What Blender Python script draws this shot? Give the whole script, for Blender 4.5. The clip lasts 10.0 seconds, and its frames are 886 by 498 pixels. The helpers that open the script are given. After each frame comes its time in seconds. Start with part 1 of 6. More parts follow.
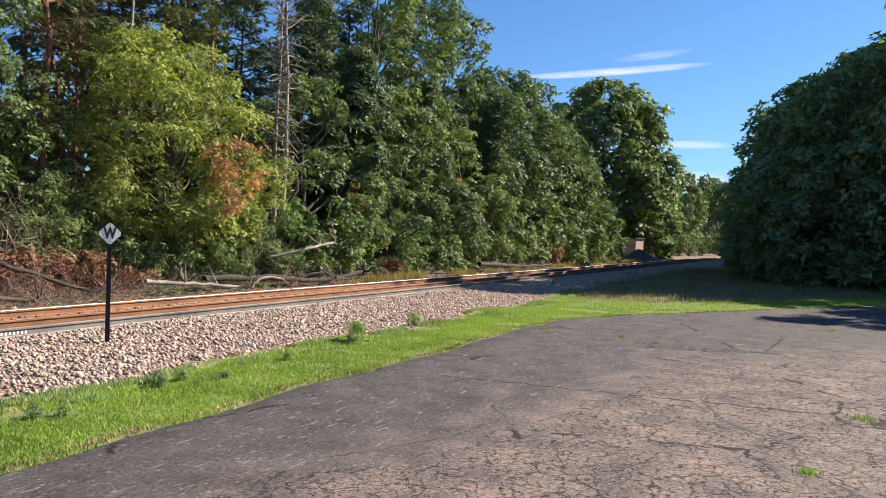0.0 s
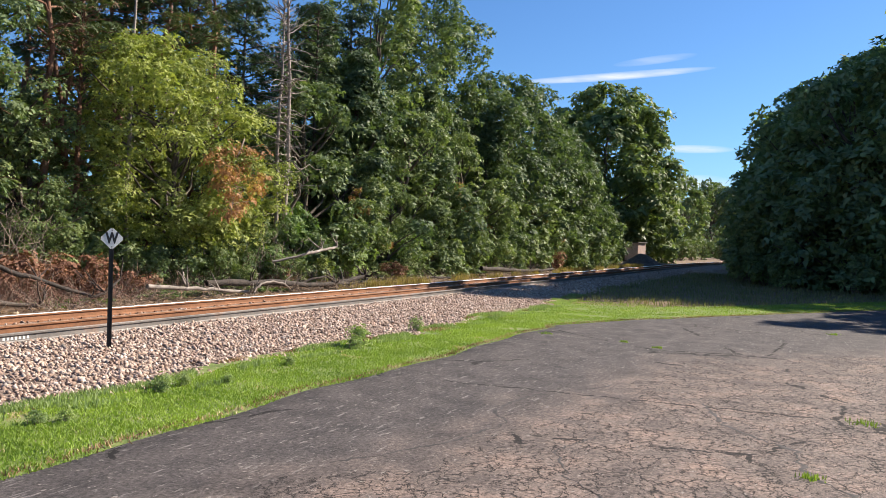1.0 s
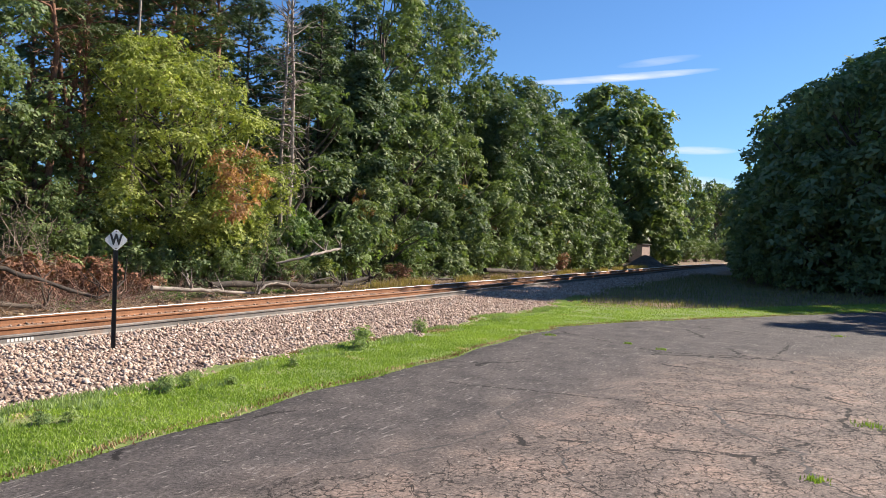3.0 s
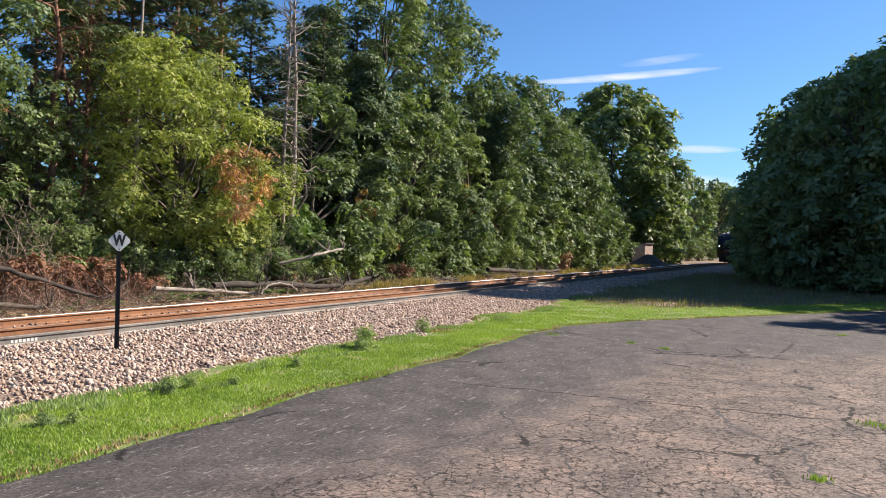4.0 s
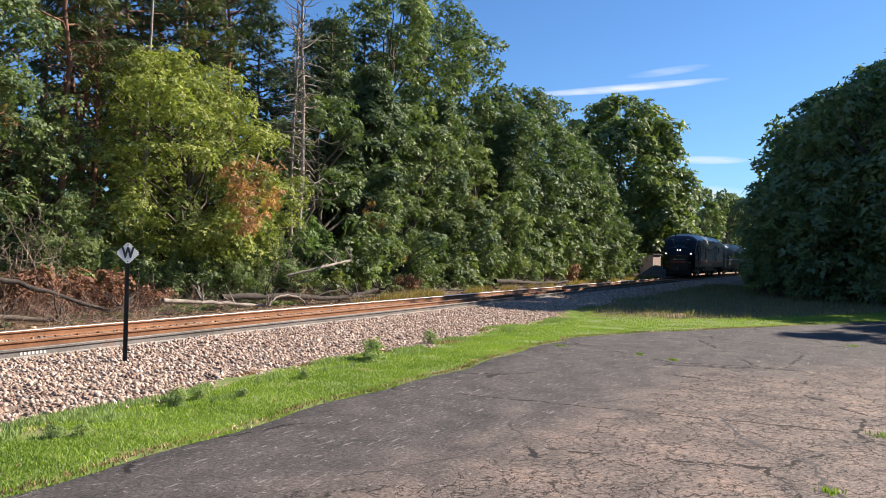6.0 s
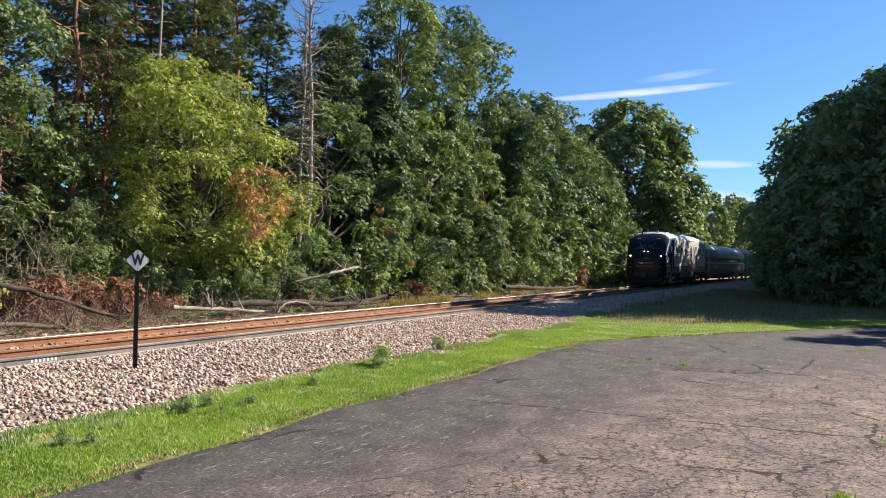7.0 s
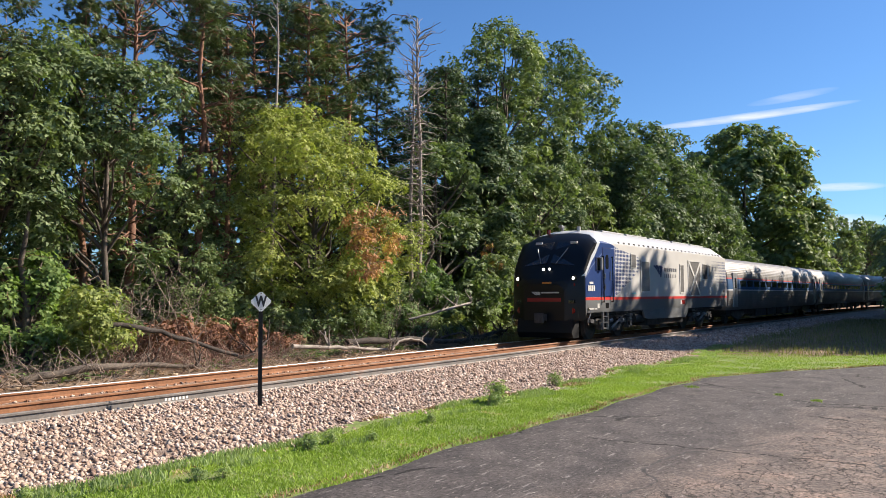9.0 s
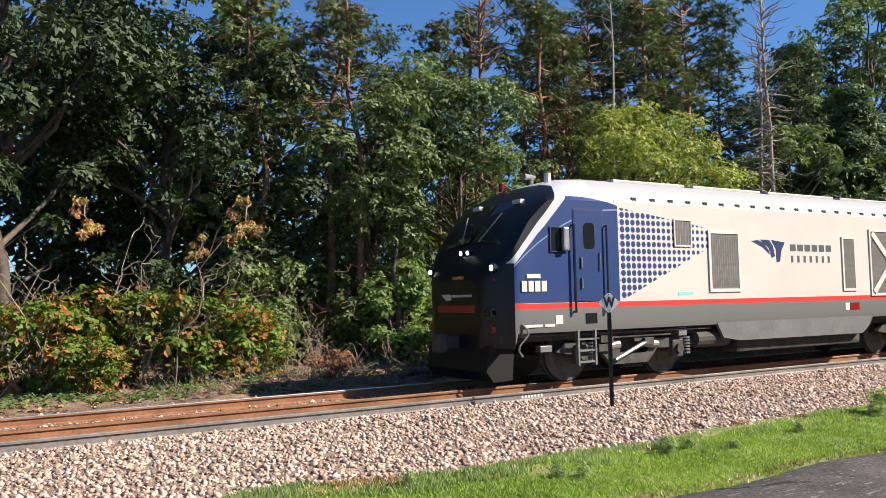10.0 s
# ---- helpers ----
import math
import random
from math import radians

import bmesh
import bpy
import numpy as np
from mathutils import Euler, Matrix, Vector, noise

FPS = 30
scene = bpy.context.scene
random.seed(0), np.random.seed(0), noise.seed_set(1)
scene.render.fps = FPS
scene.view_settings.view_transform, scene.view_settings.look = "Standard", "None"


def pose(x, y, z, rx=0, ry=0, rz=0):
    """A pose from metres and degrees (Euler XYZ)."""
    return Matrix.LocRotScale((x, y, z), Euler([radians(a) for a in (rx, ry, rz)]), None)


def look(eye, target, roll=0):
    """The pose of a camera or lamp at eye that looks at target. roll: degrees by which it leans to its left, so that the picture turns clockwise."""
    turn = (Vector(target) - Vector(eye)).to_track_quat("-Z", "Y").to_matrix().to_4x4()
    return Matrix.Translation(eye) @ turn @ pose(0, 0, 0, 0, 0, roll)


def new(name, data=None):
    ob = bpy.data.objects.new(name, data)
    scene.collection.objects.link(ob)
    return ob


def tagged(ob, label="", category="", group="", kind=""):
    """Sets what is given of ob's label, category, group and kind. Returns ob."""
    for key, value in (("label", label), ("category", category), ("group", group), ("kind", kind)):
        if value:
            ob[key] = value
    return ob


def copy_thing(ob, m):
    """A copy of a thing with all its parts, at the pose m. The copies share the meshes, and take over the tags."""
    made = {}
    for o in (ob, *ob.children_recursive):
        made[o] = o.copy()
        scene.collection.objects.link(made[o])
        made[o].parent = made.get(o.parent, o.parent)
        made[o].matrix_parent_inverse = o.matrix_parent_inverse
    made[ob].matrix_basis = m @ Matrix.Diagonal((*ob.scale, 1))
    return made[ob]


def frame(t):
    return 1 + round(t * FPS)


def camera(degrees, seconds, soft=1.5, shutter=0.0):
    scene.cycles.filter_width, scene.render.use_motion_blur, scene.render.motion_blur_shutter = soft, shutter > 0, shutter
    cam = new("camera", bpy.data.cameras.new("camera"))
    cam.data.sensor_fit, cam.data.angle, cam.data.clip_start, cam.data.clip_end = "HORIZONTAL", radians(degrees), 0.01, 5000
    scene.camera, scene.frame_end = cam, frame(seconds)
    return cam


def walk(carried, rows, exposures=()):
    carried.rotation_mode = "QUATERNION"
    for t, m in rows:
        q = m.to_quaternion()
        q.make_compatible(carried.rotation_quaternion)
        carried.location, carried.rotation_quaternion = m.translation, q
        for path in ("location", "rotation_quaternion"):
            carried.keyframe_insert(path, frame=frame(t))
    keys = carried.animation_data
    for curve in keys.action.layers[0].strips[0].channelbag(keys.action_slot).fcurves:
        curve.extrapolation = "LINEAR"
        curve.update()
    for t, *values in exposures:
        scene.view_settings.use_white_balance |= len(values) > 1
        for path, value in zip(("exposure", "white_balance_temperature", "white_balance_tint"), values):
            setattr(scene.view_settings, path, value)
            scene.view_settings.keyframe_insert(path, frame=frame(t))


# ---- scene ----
# X runs along the railway away from the camera, Y across it, Z up; the car park lies at Z = 0.
cam = camera(57.73, 10.0, soft=0.6)
PATH = [
    (0, (0.000, 0.000, 1.950), (9.057, 4.237, 1.799), 1.80),
    (0.5, (0.002, -0.003, 1.953), (9.050, 4.253, 1.825), 1.79),
    (1, (0.005, -0.005, 1.952), (9.050, 4.257, 1.857), 1.75),
    (1.5, (0.004, -0.005, 1.952), (9.045, 4.266, 1.860), 1.76),
    (2, (0.006, -0.003, 1.951), (9.043, 4.279, 1.858), 1.77),
    (2.5, (0.012, -0.002, 1.949), (9.042, 4.293, 1.869), 1.79),
    (4, (0.006, -0.010, 1.955), (9.016, 4.327, 1.872), 1.59),
    (4.5, (0.007, -0.008, 1.952), (9.008, 4.348, 1.874), 1.53),
    (5, (0.011, -0.008, 1.957), (9.006, 4.362, 1.908), 1.49),
    (5.5, (0.011, -0.009, 1.952), (8.993, 4.389, 1.961), 1.46),
    (7, (0.003, -0.007, 1.955), (8.924, 4.510, 2.083), 1.17),
    (7.5, (0.012, -0.007, 1.953), (8.885, 4.601, 2.134), 0.97),
    (8, (-0.019, -0.011, 1.956), (8.807, 4.677, 2.322), 1.05),
    (8.5, (-0.023, 0.015, 1.970), (8.638, 4.983, 2.512), 0.66),
    (9, (-0.038, 0.044, 1.966), (8.178, 5.719, 2.521), -0.09),
    (9.5, (-0.074, 0.070, 1.965), (7.199, 6.913, 2.495), -0.50),
    (10, (-0.108, 0.103, 1.979), (5.096, 8.621, 2.579), -1.07),
]
walk(cam, [(t, look(e, g, r)) for t, e, g, r in PATH])

# ---- world and sun ----
SUN = Vector((1.76, -1.55, 1.66)).normalized()
world = bpy.data.worlds.new("sky")
scene.world = world
world.use_nodes = True
wn, wl = world.node_tree.nodes, world.node_tree.links
bg = wn["Background"]
sky = wn.new("ShaderNodeTexSky")
sky.sky_type, sky.sun_disc = "NISHITA", False
sky.sun_elevation = math.asin(SUN.z)
sky.sun_rotation = math.atan2(SUN.x, SUN.y)
sky.air_density, sky.dust_density, sky.ozone_density = 1.0, 0.3, 2.5
# thin streaks of high cloud low over the trees
wc = wn.new("ShaderNodeTexCoord")
wsep = wn.new("ShaderNodeSeparateXYZ")
wl.new(wc.outputs["Generated"], wsep.inputs[0])


def wmath(op, a, b=None, c=None):
    nd = wn.new("ShaderNodeMath")
    nd.operation = op
    for i, v in enumerate((a, b, c)):
        if v is None:
            continue
        if isinstance(v, (int, float)):
            nd.inputs[i].default_value = v
        else:
            wl.new(v, nd.inputs[i])
    return nd.outputs[0]


az_out = wmath("ARCTAN2", wsep.outputs[1], wsep.outputs[0])
el_out = wmath("ARCSINE", wsep.outputs[2])
comb = wn.new("ShaderNodeCombineXYZ")
wl.new(wmath("MULTIPLY", az_out, 14), comb.inputs[0])
wl.new(wmath("MULTIPLY", el_out, 90), comb.inputs[1])
cn = wn.new("ShaderNodeTexNoise")
cn.inputs["Scale"].default_value, cn.inputs["Detail"].default_value = 1.0, 6
wl.new(comb.outputs[0], cn.inputs["Vector"])


def streak(az, el, waz, wel, slope):
    """A soft-edged streak of cloud at an azimuth and elevation, in radians."""
    da = wmath("SUBTRACT", az_out, az)
    de = wmath("SUBTRACT", wmath("SUBTRACT", el_out, el), wmath("MULTIPLY", da, slope))
    q = wmath("ADD", wmath("POWER", wmath("ABSOLUTE", wmath("DIVIDE", da, waz)), 2), wmath("POWER", wmath("ABSOLUTE", wmath("DIVIDE", de, wel)), 2))
    return wmath("MAXIMUM", wmath("SUBTRACT", 1.0, q), 0.0)


clouds = wmath("MAXIMUM", wmath("MAXIMUM", streak(0.238, 0.204, 0.12, 0.005, -0.06), streak(0.14, 0.118, 0.045, 0.005, 0.02)),
               wmath("MAXIMUM", streak(0.135, 0.079, 0.04, 0.009, 0.0), wmath("MULTIPLY", streak(0.19, 0.222, 0.05, 0.005, -0.1), 0.25)))
cloud_f = wmath("MULTIPLY", wmath("POWER", clouds, 0.8), wmath("MULTIPLY_ADD", cn.outputs["Fac"], 2.2, -0.45))
cloud_f = wmath("MINIMUM", wmath("MAXIMUM", cloud_f, 0.0), 0.85)
wmix = wn.new("ShaderNodeMix")
wmix.data_type = "RGBA"
wl.new(cloud_f, wmix.inputs["Factor"])
tint = wn.new("ShaderNodeMix")
tint.data_type, tint.blend_type = "RGBA", "MULTIPLY"
tint.inputs["Factor"].default_value = 1.0
tint.inputs["B"].default_value = (0.6, 0.9, 1.25, 1)
wl.new(sky.outputs[0], tint.inputs["A"])
wl.new(tint.outputs["Result"], wmix.inputs["A"])
wmix.inputs["B"].default_value = (8.5, 8.8, 9.2, 1)
wl.new(wmix.outputs["Result"], bg.inputs[0])
bg.inputs[1].default_value = 0.062

sun_data = bpy.data.lights.new("sun", "SUN")
sun_data.energy, sun_data.angle, sun_data.color = 5.8, radians(0.53), (1.0, 0.89, 0.76)
sun = new("sun", sun_data)
sun.matrix_world = look(SUN * 60, (0, 0, 0))
scene.view_settings.exposure = 0.95

# ---- materials ----


def shader(name):
    m = bpy.data.materials.new(name)
    m.use_nodes = True
    return m, m.node_tree.nodes, m.node_tree.links, m.node_tree.nodes["Principled BSDF"]


def coords(nd, ln, space="Object"):
    tc = nd.new("ShaderNodeTexCoord")
    return tc.outputs[space]


def noise_tex(nd, ln, vec, scale, detail=5.0, rough=0.6):
    t = nd.new("ShaderNodeTexNoise")
    t.inputs["Scale"].default_value, t.inputs["Detail"].default_value, t.inputs["Roughness"].default_value = scale, detail, rough
    ln.new(vec, t.inputs["Vector"])
    return t.outputs["Fac"]


def ramp(nd, ln, fac, stops):
    r = nd.new("ShaderNodeValToRGB")
    while len(r.color_ramp.elements) < len(stops):
        r.color_ramp.elements.new(0.5)
    for e, (p, c) in zip(r.color_ramp.elements, stops):
        e.position = p
        e.color = (*c, 1) if len(c) == 3 else c
    ln.new(fac, r.inputs[0])
    return r.outputs[0]


def mixc(nd, ln, fac, a, b, blend="MIX"):
    x = nd.new("ShaderNodeMix")
    x.data_type, x.blend_type = "RGBA", blend
    for key, v in (("Factor", fac), ("A", a), ("B", b)):
        if isinstance(v, (int, float)):
            x.inputs[key].default_value = v
        elif isinstance(v, tuple):
            x.inputs[key].default_value = (*v, 1)
        else:
            ln.new(v, x.inputs[key])
    return x.outputs["Result"]


def bump(nd, ln, height, bsdf, strength, distance):
    b = nd.new("ShaderNodeBump")
    b.inputs["Strength"].default_value, b.inputs["Distance"].default_value = strength, distance
    ln.new(height, b.inputs["Height"])
    ln.new(b.outputs[0], bsdf.inputs["Normal"])


def nmath(nd, ln, op, a, b=None, c=None):
    x = nd.new("ShaderNodeMath")
    x.operation = op
    for i, v in enumerate((a, b, c)):
        if v is None:
            continue
        if isinstance(v, (int, float)):
            x.inputs[i].default_value = v
        else:
            ln.new(v, x.inputs[i])
    return x.outputs[0]


def surface(name, stops, scale, rough=0.8, fine=None, metal=0.0, bump_size=0.01, bump_strength=0.4, random_tint=0.0, spec=0.4):
    """A grainy material: a coarse colour ramp, a finer grain over it, bump, and a tint that differs from object to object."""
    m, nd, ln, b = shader(name)
    v = coords(nd, ln)
    f1 = noise_tex(nd, ln, v, scale, 4)
    col = ramp(nd, ln, f1, stops)
    f2 = noise_tex(nd, ln, v, fine or scale * 9, 6, 0.7)
    col = mixc(nd, ln, 1.0, col, ramp(nd, ln, f2, [(0.3, (0.72, 0.72, 0.72)), (0.7, (1.25, 1.25, 1.25))]), "MULTIPLY")
    if random_tint:
        oi = nd.new("ShaderNodeObjectInfo")
        k = 1 - random_tint
        col = mixc(nd, ln, 1.0, col, ramp(nd, ln, oi.outputs["Random"], [(0.0, (k, k, k)), (1.0, (1 + random_tint,) * 3)]), "MULTIPLY")
    ln.new(col, b.inputs["Base Color"])
    b.inputs["Roughness"].default_value, b.inputs["Metallic"].default_value = rough, metal
    b.inputs["Specular IOR Level"].default_value = spec
    bump(nd, ln, f2, b, bump_strength, bump_size)
    return m


def leaf_material(name, dark, light, odd=None, odd_share=0.0, through_light=0.3, gloss=0.22):
    """Leaves: each one takes its own colour between dark and light; a share of them is withered."""
    m, nd, ln, b = shader(name)
    geo = nd.new("ShaderNodeNewGeometry")
    rnd = geo.outputs["Random Per Island"]
    v = coords(nd, ln)
    patch = noise_tex(nd, ln, v, 0.55, 3)
    k = nmath(nd, ln, "ADD", nmath(nd, ln, "MULTIPLY", rnd, 0.55), nmath(nd, ln, "MULTIPLY_ADD", patch, 1.6, -0.55))
    col = ramp(nd, ln, k, [(0.05, dark), (0.95, light)])
    if odd:
        wh = nd.new("ShaderNodeTexWhiteNoise")
        wh.noise_dimensions = "1D"
        ln.new(rnd, wh.inputs["W"])
        sel = nmath(nd, ln, "LESS_THAN", nmath(nd, ln, "ADD", nmath(nd, ln, "MULTIPLY", wh.outputs["Value"], 0.35), nmath(nd, ln, "MULTIPLY_ADD", noise_tex(nd, ln, v, 1.3, 2), -2.0, 1.35)), odd_share)
        col = mixc(nd, ln, sel, col, odd)
    oi = nd.new("ShaderNodeObjectInfo")
    col = mixc(nd, ln, 1.0, col, ramp(nd, ln, oi.outputs["Random"], [(0.0, (0.82, 0.84, 0.85)), (1.0, (1.2, 1.14, 1.05))]), "MULTIPLY")
    ln.new(col, b.inputs["Base Color"])
    b.inputs["Roughness"].default_value = 0.55
    b.inputs["Specular IOR Level"].default_value = gloss
    tr = nd.new("ShaderNodeBsdfTranslucent")
    ln.new(mixc(nd, ln, 1.0, col, (1.15, 1.3, 0.55), "MULTIPLY"), tr.inputs[0])
    ms = nd.new("ShaderNodeMixShader")
    ms.inputs[0].default_value = through_light
    ln.new(b.outputs[0], ms.inputs[1])
    ln.new(tr.outputs[0], ms.inputs[2])
    ln.new(ms.outputs[0], nd["Material Output"].inputs[0])
    return m


def plain(name, col, rough=0.5, metal=0.0, spec=0.5, dirt=0.25, scale=3.0):
    """Painted or bare metal with slight dirt."""
    k = 1 - dirt
    c0 = tuple(x * k for x in col)
    return surface(name, [(0.3, c0), (0.65, col)], scale, rough, fine=scale * 12, metal=metal, bump_size=0.001, bump_strength=0.15, spec=spec)


LEAF_MID = leaf_material("leaf_mid_green", (0.066, 0.108, 0.045), (0.225, 0.28, 0.125))
LEAF_DARK = leaf_material("leaf_dark_green", (0.046, 0.082, 0.043), (0.17, 0.225, 0.105), through_light=0.3)
# green of the backlit lotside trees, paled to stand for haze over their shade
LEAF_LOT = leaf_material("leaf_lotside_green_lifted", (0.13, 0.185, 0.1), (0.32, 0.39, 0.19), through_light=0.35, gloss=0.4)
# maple leaves in shade: the shade is part of this near-black colour
LEAF_MAPLE_SHADE = leaf_material("leaf_maple_shaded", (0.014, 0.028, 0.014), (0.066, 0.095, 0.047), through_light=0.15, gloss=0.25)
LEAF_BRIGHT = leaf_material("leaf_yellow_green", (0.1, 0.135, 0.038), (0.42, 0.46, 0.14), through_light=0.35)
LEAF_SHRUB = leaf_material("leaf_shrub", (0.075, 0.135, 0.045), (0.25, 0.34, 0.12), through_light=0.4)
LEAF_WEED = leaf_material("leaf_weed", (0.16, 0.22, 0.1), (0.36, 0.44, 0.2), through_light=0.45)
LEAF_DEAD = leaf_material("leaf_dead_brown", (0.13, 0.065, 0.045), (0.34, 0.18, 0.12), (0.3, 0.24, 0.15), 0.2, 0.15, 0.1)
LEAF_TURNING = leaf_material("leaf_turning", (0.05, 0.1, 0.02), (0.2, 0.27, 0.045), (0.36, 0.15, 0.05), 0.42)
LEAF_ORANGE = leaf_material("leaf_withered", (0.2, 0.1, 0.055), (0.42, 0.24, 0.13), (0.42, 0.33, 0.1), 0.25)
NEEDLES = leaf_material("pine_needles", (0.035, 0.065, 0.035), (0.1, 0.15, 0.075), (0.17, 0.1, 0.06), 0.12, through_light=0.15, gloss=0.3)
NEEDLES_SPARSE = leaf_material("pine_needles_thin", (0.06, 0.09, 0.04), (0.16, 0.2, 0.085), (0.22, 0.13, 0.08), 0.25, through_light=0.2, gloss=0.3)
GRASS_BLADE = leaf_material("grass_blade", (0.125, 0.205, 0.035), (0.3, 0.405, 0.085), (0.42, 0.35, 0.2), 0.12, 0.35, 0.25)
GRASS_WILD = leaf_material("grass_dry", (0.17, 0.13, 0.05), (0.42, 0.32, 0.14), (0.42, 0.34, 0.16), 0.25, 0.3)
LITTER = leaf_material("leaf_litter", (0.14, 0.085, 0.05), (0.4, 0.26, 0.16), (0.5, 0.4, 0.28), 0.3, 0.1)
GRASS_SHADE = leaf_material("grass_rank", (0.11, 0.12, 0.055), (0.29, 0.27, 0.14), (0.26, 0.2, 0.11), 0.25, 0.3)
BARK = surface("bark_grey_brown", [(0.3, (0.05, 0.04, 0.032)), (0.7, (0.15, 0.12, 0.095))], 3, 0.9, 30, bump_size=0.03, bump_strength=0.8)
BARK_PINE = surface("bark_orange_pine", [(0.3, (0.1, 0.052, 0.034)), (0.7, (0.27, 0.14, 0.088))], 2, 0.9, 25, bump_size=0.03, bump_strength=0.8)
BARK_PALE = surface("bark_dead_pale", [(0.3, (0.15, 0.125, 0.105)), (0.7, (0.36, 0.31, 0.265))], 3, 0.85, 30, bump_size=0.015, bump_strength=0.6)
TWIG = surface("twig_dry", [(0.3, (0.13, 0.098, 0.075)), (0.7, (0.32, 0.25, 0.195))], 4, 0.9, 40)
TWIG_RED = surface("twig_reddish", [(0.3, (0.14, 0.075, 0.055)), (0.7, (0.32, 0.18, 0.13))], 4, 0.9, 40)
RUST = surface("rail_rust", [(0.3, (0.14, 0.062, 0.03)), (0.7, (0.28, 0.13, 0.062))], 1.3, 0.85, 22, bump_size=0.002)
# bark of the fallen wood, darkened to stand for the shade of the shrubs
BARK_SHADED = surface("bark_shaded_dark", [(0.3, (0.025, 0.02, 0.017)), (0.7, (0.085, 0.068, 0.055))], 3, 0.9, 30, bump_size=0.03, bump_strength=0.8)
RAIL_GREY = surface("rail_grey_mill", [(0.3, (0.11, 0.1, 0.092)), (0.58, (0.2, 0.18, 0.165)), (0.75, (0.24, 0.14, 0.09))], 0.8, 0.6, 14, metal=0.2, bump_size=0.001)
RAIL_TOP = plain("rail_polished_top", (0.92, 0.91, 0.88), 0.36, 1.0, dirt=0.1)
TIE_WOOD = surface("tie_creosoted_wood", [(0.3, (0.05, 0.036, 0.027)), (0.7, (0.15, 0.11, 0.085))], 5, 0.9, 40, bump_size=0.01, random_tint=0.3)

# ---- mesh helpers ----
rng = np.random.default_rng(7)


def fast_mesh(name, verts, faces, mat, smooth=False):
    """A mesh from arrays: verts N x 3, faces M x k with k equal for all."""
    me = bpy.data.meshes.new(name)
    verts = np.asarray(verts, dtype=np.float32)
    faces = np.asarray(faces, dtype=np.int32)
    n, k = faces.shape
    me.vertices.add(len(verts))
    me.vertices.foreach_set("co", verts.ravel())
    me.loops.add(n * k)
    me.loops.foreach_set("vertex_index", faces.ravel())
    me.polygons.add(n)
    me.polygons.foreach_set("loop_start", np.arange(0, n * k, k, dtype=np.int32))
    if smooth:
        me.polygons.foreach_set("use_smooth", np.ones(n, dtype=bool))
    me.update(calc_edges=True)
    me.validate()
    me.materials.append(mat)
    return me


def part(name, bm, material, parent=None, label="", smooth=False):
    """Links a bmesh as one mesh object under a thing or a part."""
    me = bpy.data.meshes.new(name)
    bmesh.ops.recalc_face_normals(bm, faces=bm.faces)
    bm.to_mesh(me)
    bm.free()
    for m in (material if isinstance(material, (list, tuple)) else [material]):
        me.materials.append(m)
    if smooth:
        for p in me.polygons:
            p.use_smooth = True
    ob = new(name, me)
    if parent is not None:
        ob.parent = parent
    return tagged(ob, label)


def mesh_part(name, me, parent=None, label="", m=None):
    ob = new(name, me)
    if parent is not None:
        ob.parent = parent
    if m is not None:
        ob.matrix_basis = m
    return tagged(ob, label)


def box(bm, x0, x1, y0, y1, z0, z1, bevel=0.0, idx=0):
    m = Matrix.LocRotScale(((x0 + x1) / 2, (y0 + y1) / 2, (z0 + z1) / 2), None, (abs(x1 - x0), abs(y1 - y0), abs(z1 - z0)))
    r = bmesh.ops.create_cube(bm, size=1, matrix=m)
    if bevel:
        es = list({e for v in r["verts"] for e in v.link_edges})
        bmesh.ops.bevel(bm, geom=es, offset=bevel, segments=2, affect="EDGES", profile=0.6)
    if idx:
        for f in {f for v in r["verts"] if v.is_valid for f in v.link_faces}:
            f.material_index = idx
    return bm


def boxed(x0, x1, y0, y1, z0, z1, bevel=0.0):
    return box(bmesh.new(), x0, x1, y0, y1, z0, z1, bevel)


def rod(bm, a, b, r0, r1=None, n=8):
    """A tapered rod from a to b."""
    a, b = Vector(a), Vector(b)
    d = b - a
    m = Matrix.Translation((a + b) / 2) @ d.to_track_quat("Z", "Y").to_matrix().to_4x4()
    bmesh.ops.create_cone(bm, cap_ends=True, segments=n, radius1=r0, radius2=r0 if r1 is None else r1, depth=d.length, matrix=m)
    return bm


def prism(bm, outline, y0, y1):
    """An outline in x and z, drawn out from y0 to y1."""
    a = [bm.verts.new((x, y0, z)) for x, z in outline]
    b = [bm.verts.new((x, y1, z)) for x, z in outline]
    n = len(outline)
    bm.faces.new(a), bm.faces.new(b[::-1])
    for i in range(n):
        bm.faces.new((a[i], b[i], b[(i + 1) % n], a[(i + 1) % n]))
    return bm


def tubes(paths, sides=6):
    """Vertices and quads of tubes along paths: each a list of (x, y, z, radius)."""
    vs, fs, base = [], [], 0
    ang = np.linspace(0, 2 * np.pi, sides, endpoint=False)
    for p in paths:
        p = np.asarray(p, float)
        c, r = p[:, :3], p[:, 3]
        t = np.gradient(c, axis=0)
        t /= np.linalg.norm(t, axis=1)[:, None] + 1e-9
        ref = np.where(np.abs(t[:, 2:3]) > 0.9, np.array([[1.0, 0, 0]]), np.array([[0, 0, 1.0]]))
        s = np.cross(t, ref)
        s /= np.linalg.norm(s, axis=1)[:, None] + 1e-9
        w = np.cross(t, s)
        ring = c[:, None] + r[:, None, None] * (np.cos(ang)[None, :, None] * s[:, None] + np.sin(ang)[None, :, None] * w[:, None])
        vs.append(ring.reshape(-1, 3))
        k = len(p)
        for i in range(k - 1):
            for j in range(sides):
                a = base + i * sides + j
                b = base + i * sides + (j + 1) % sides
                fs.append((a, b, b + sides, a + sides))
        base += k * sides
    return np.concatenate(vs), np.array(fs)


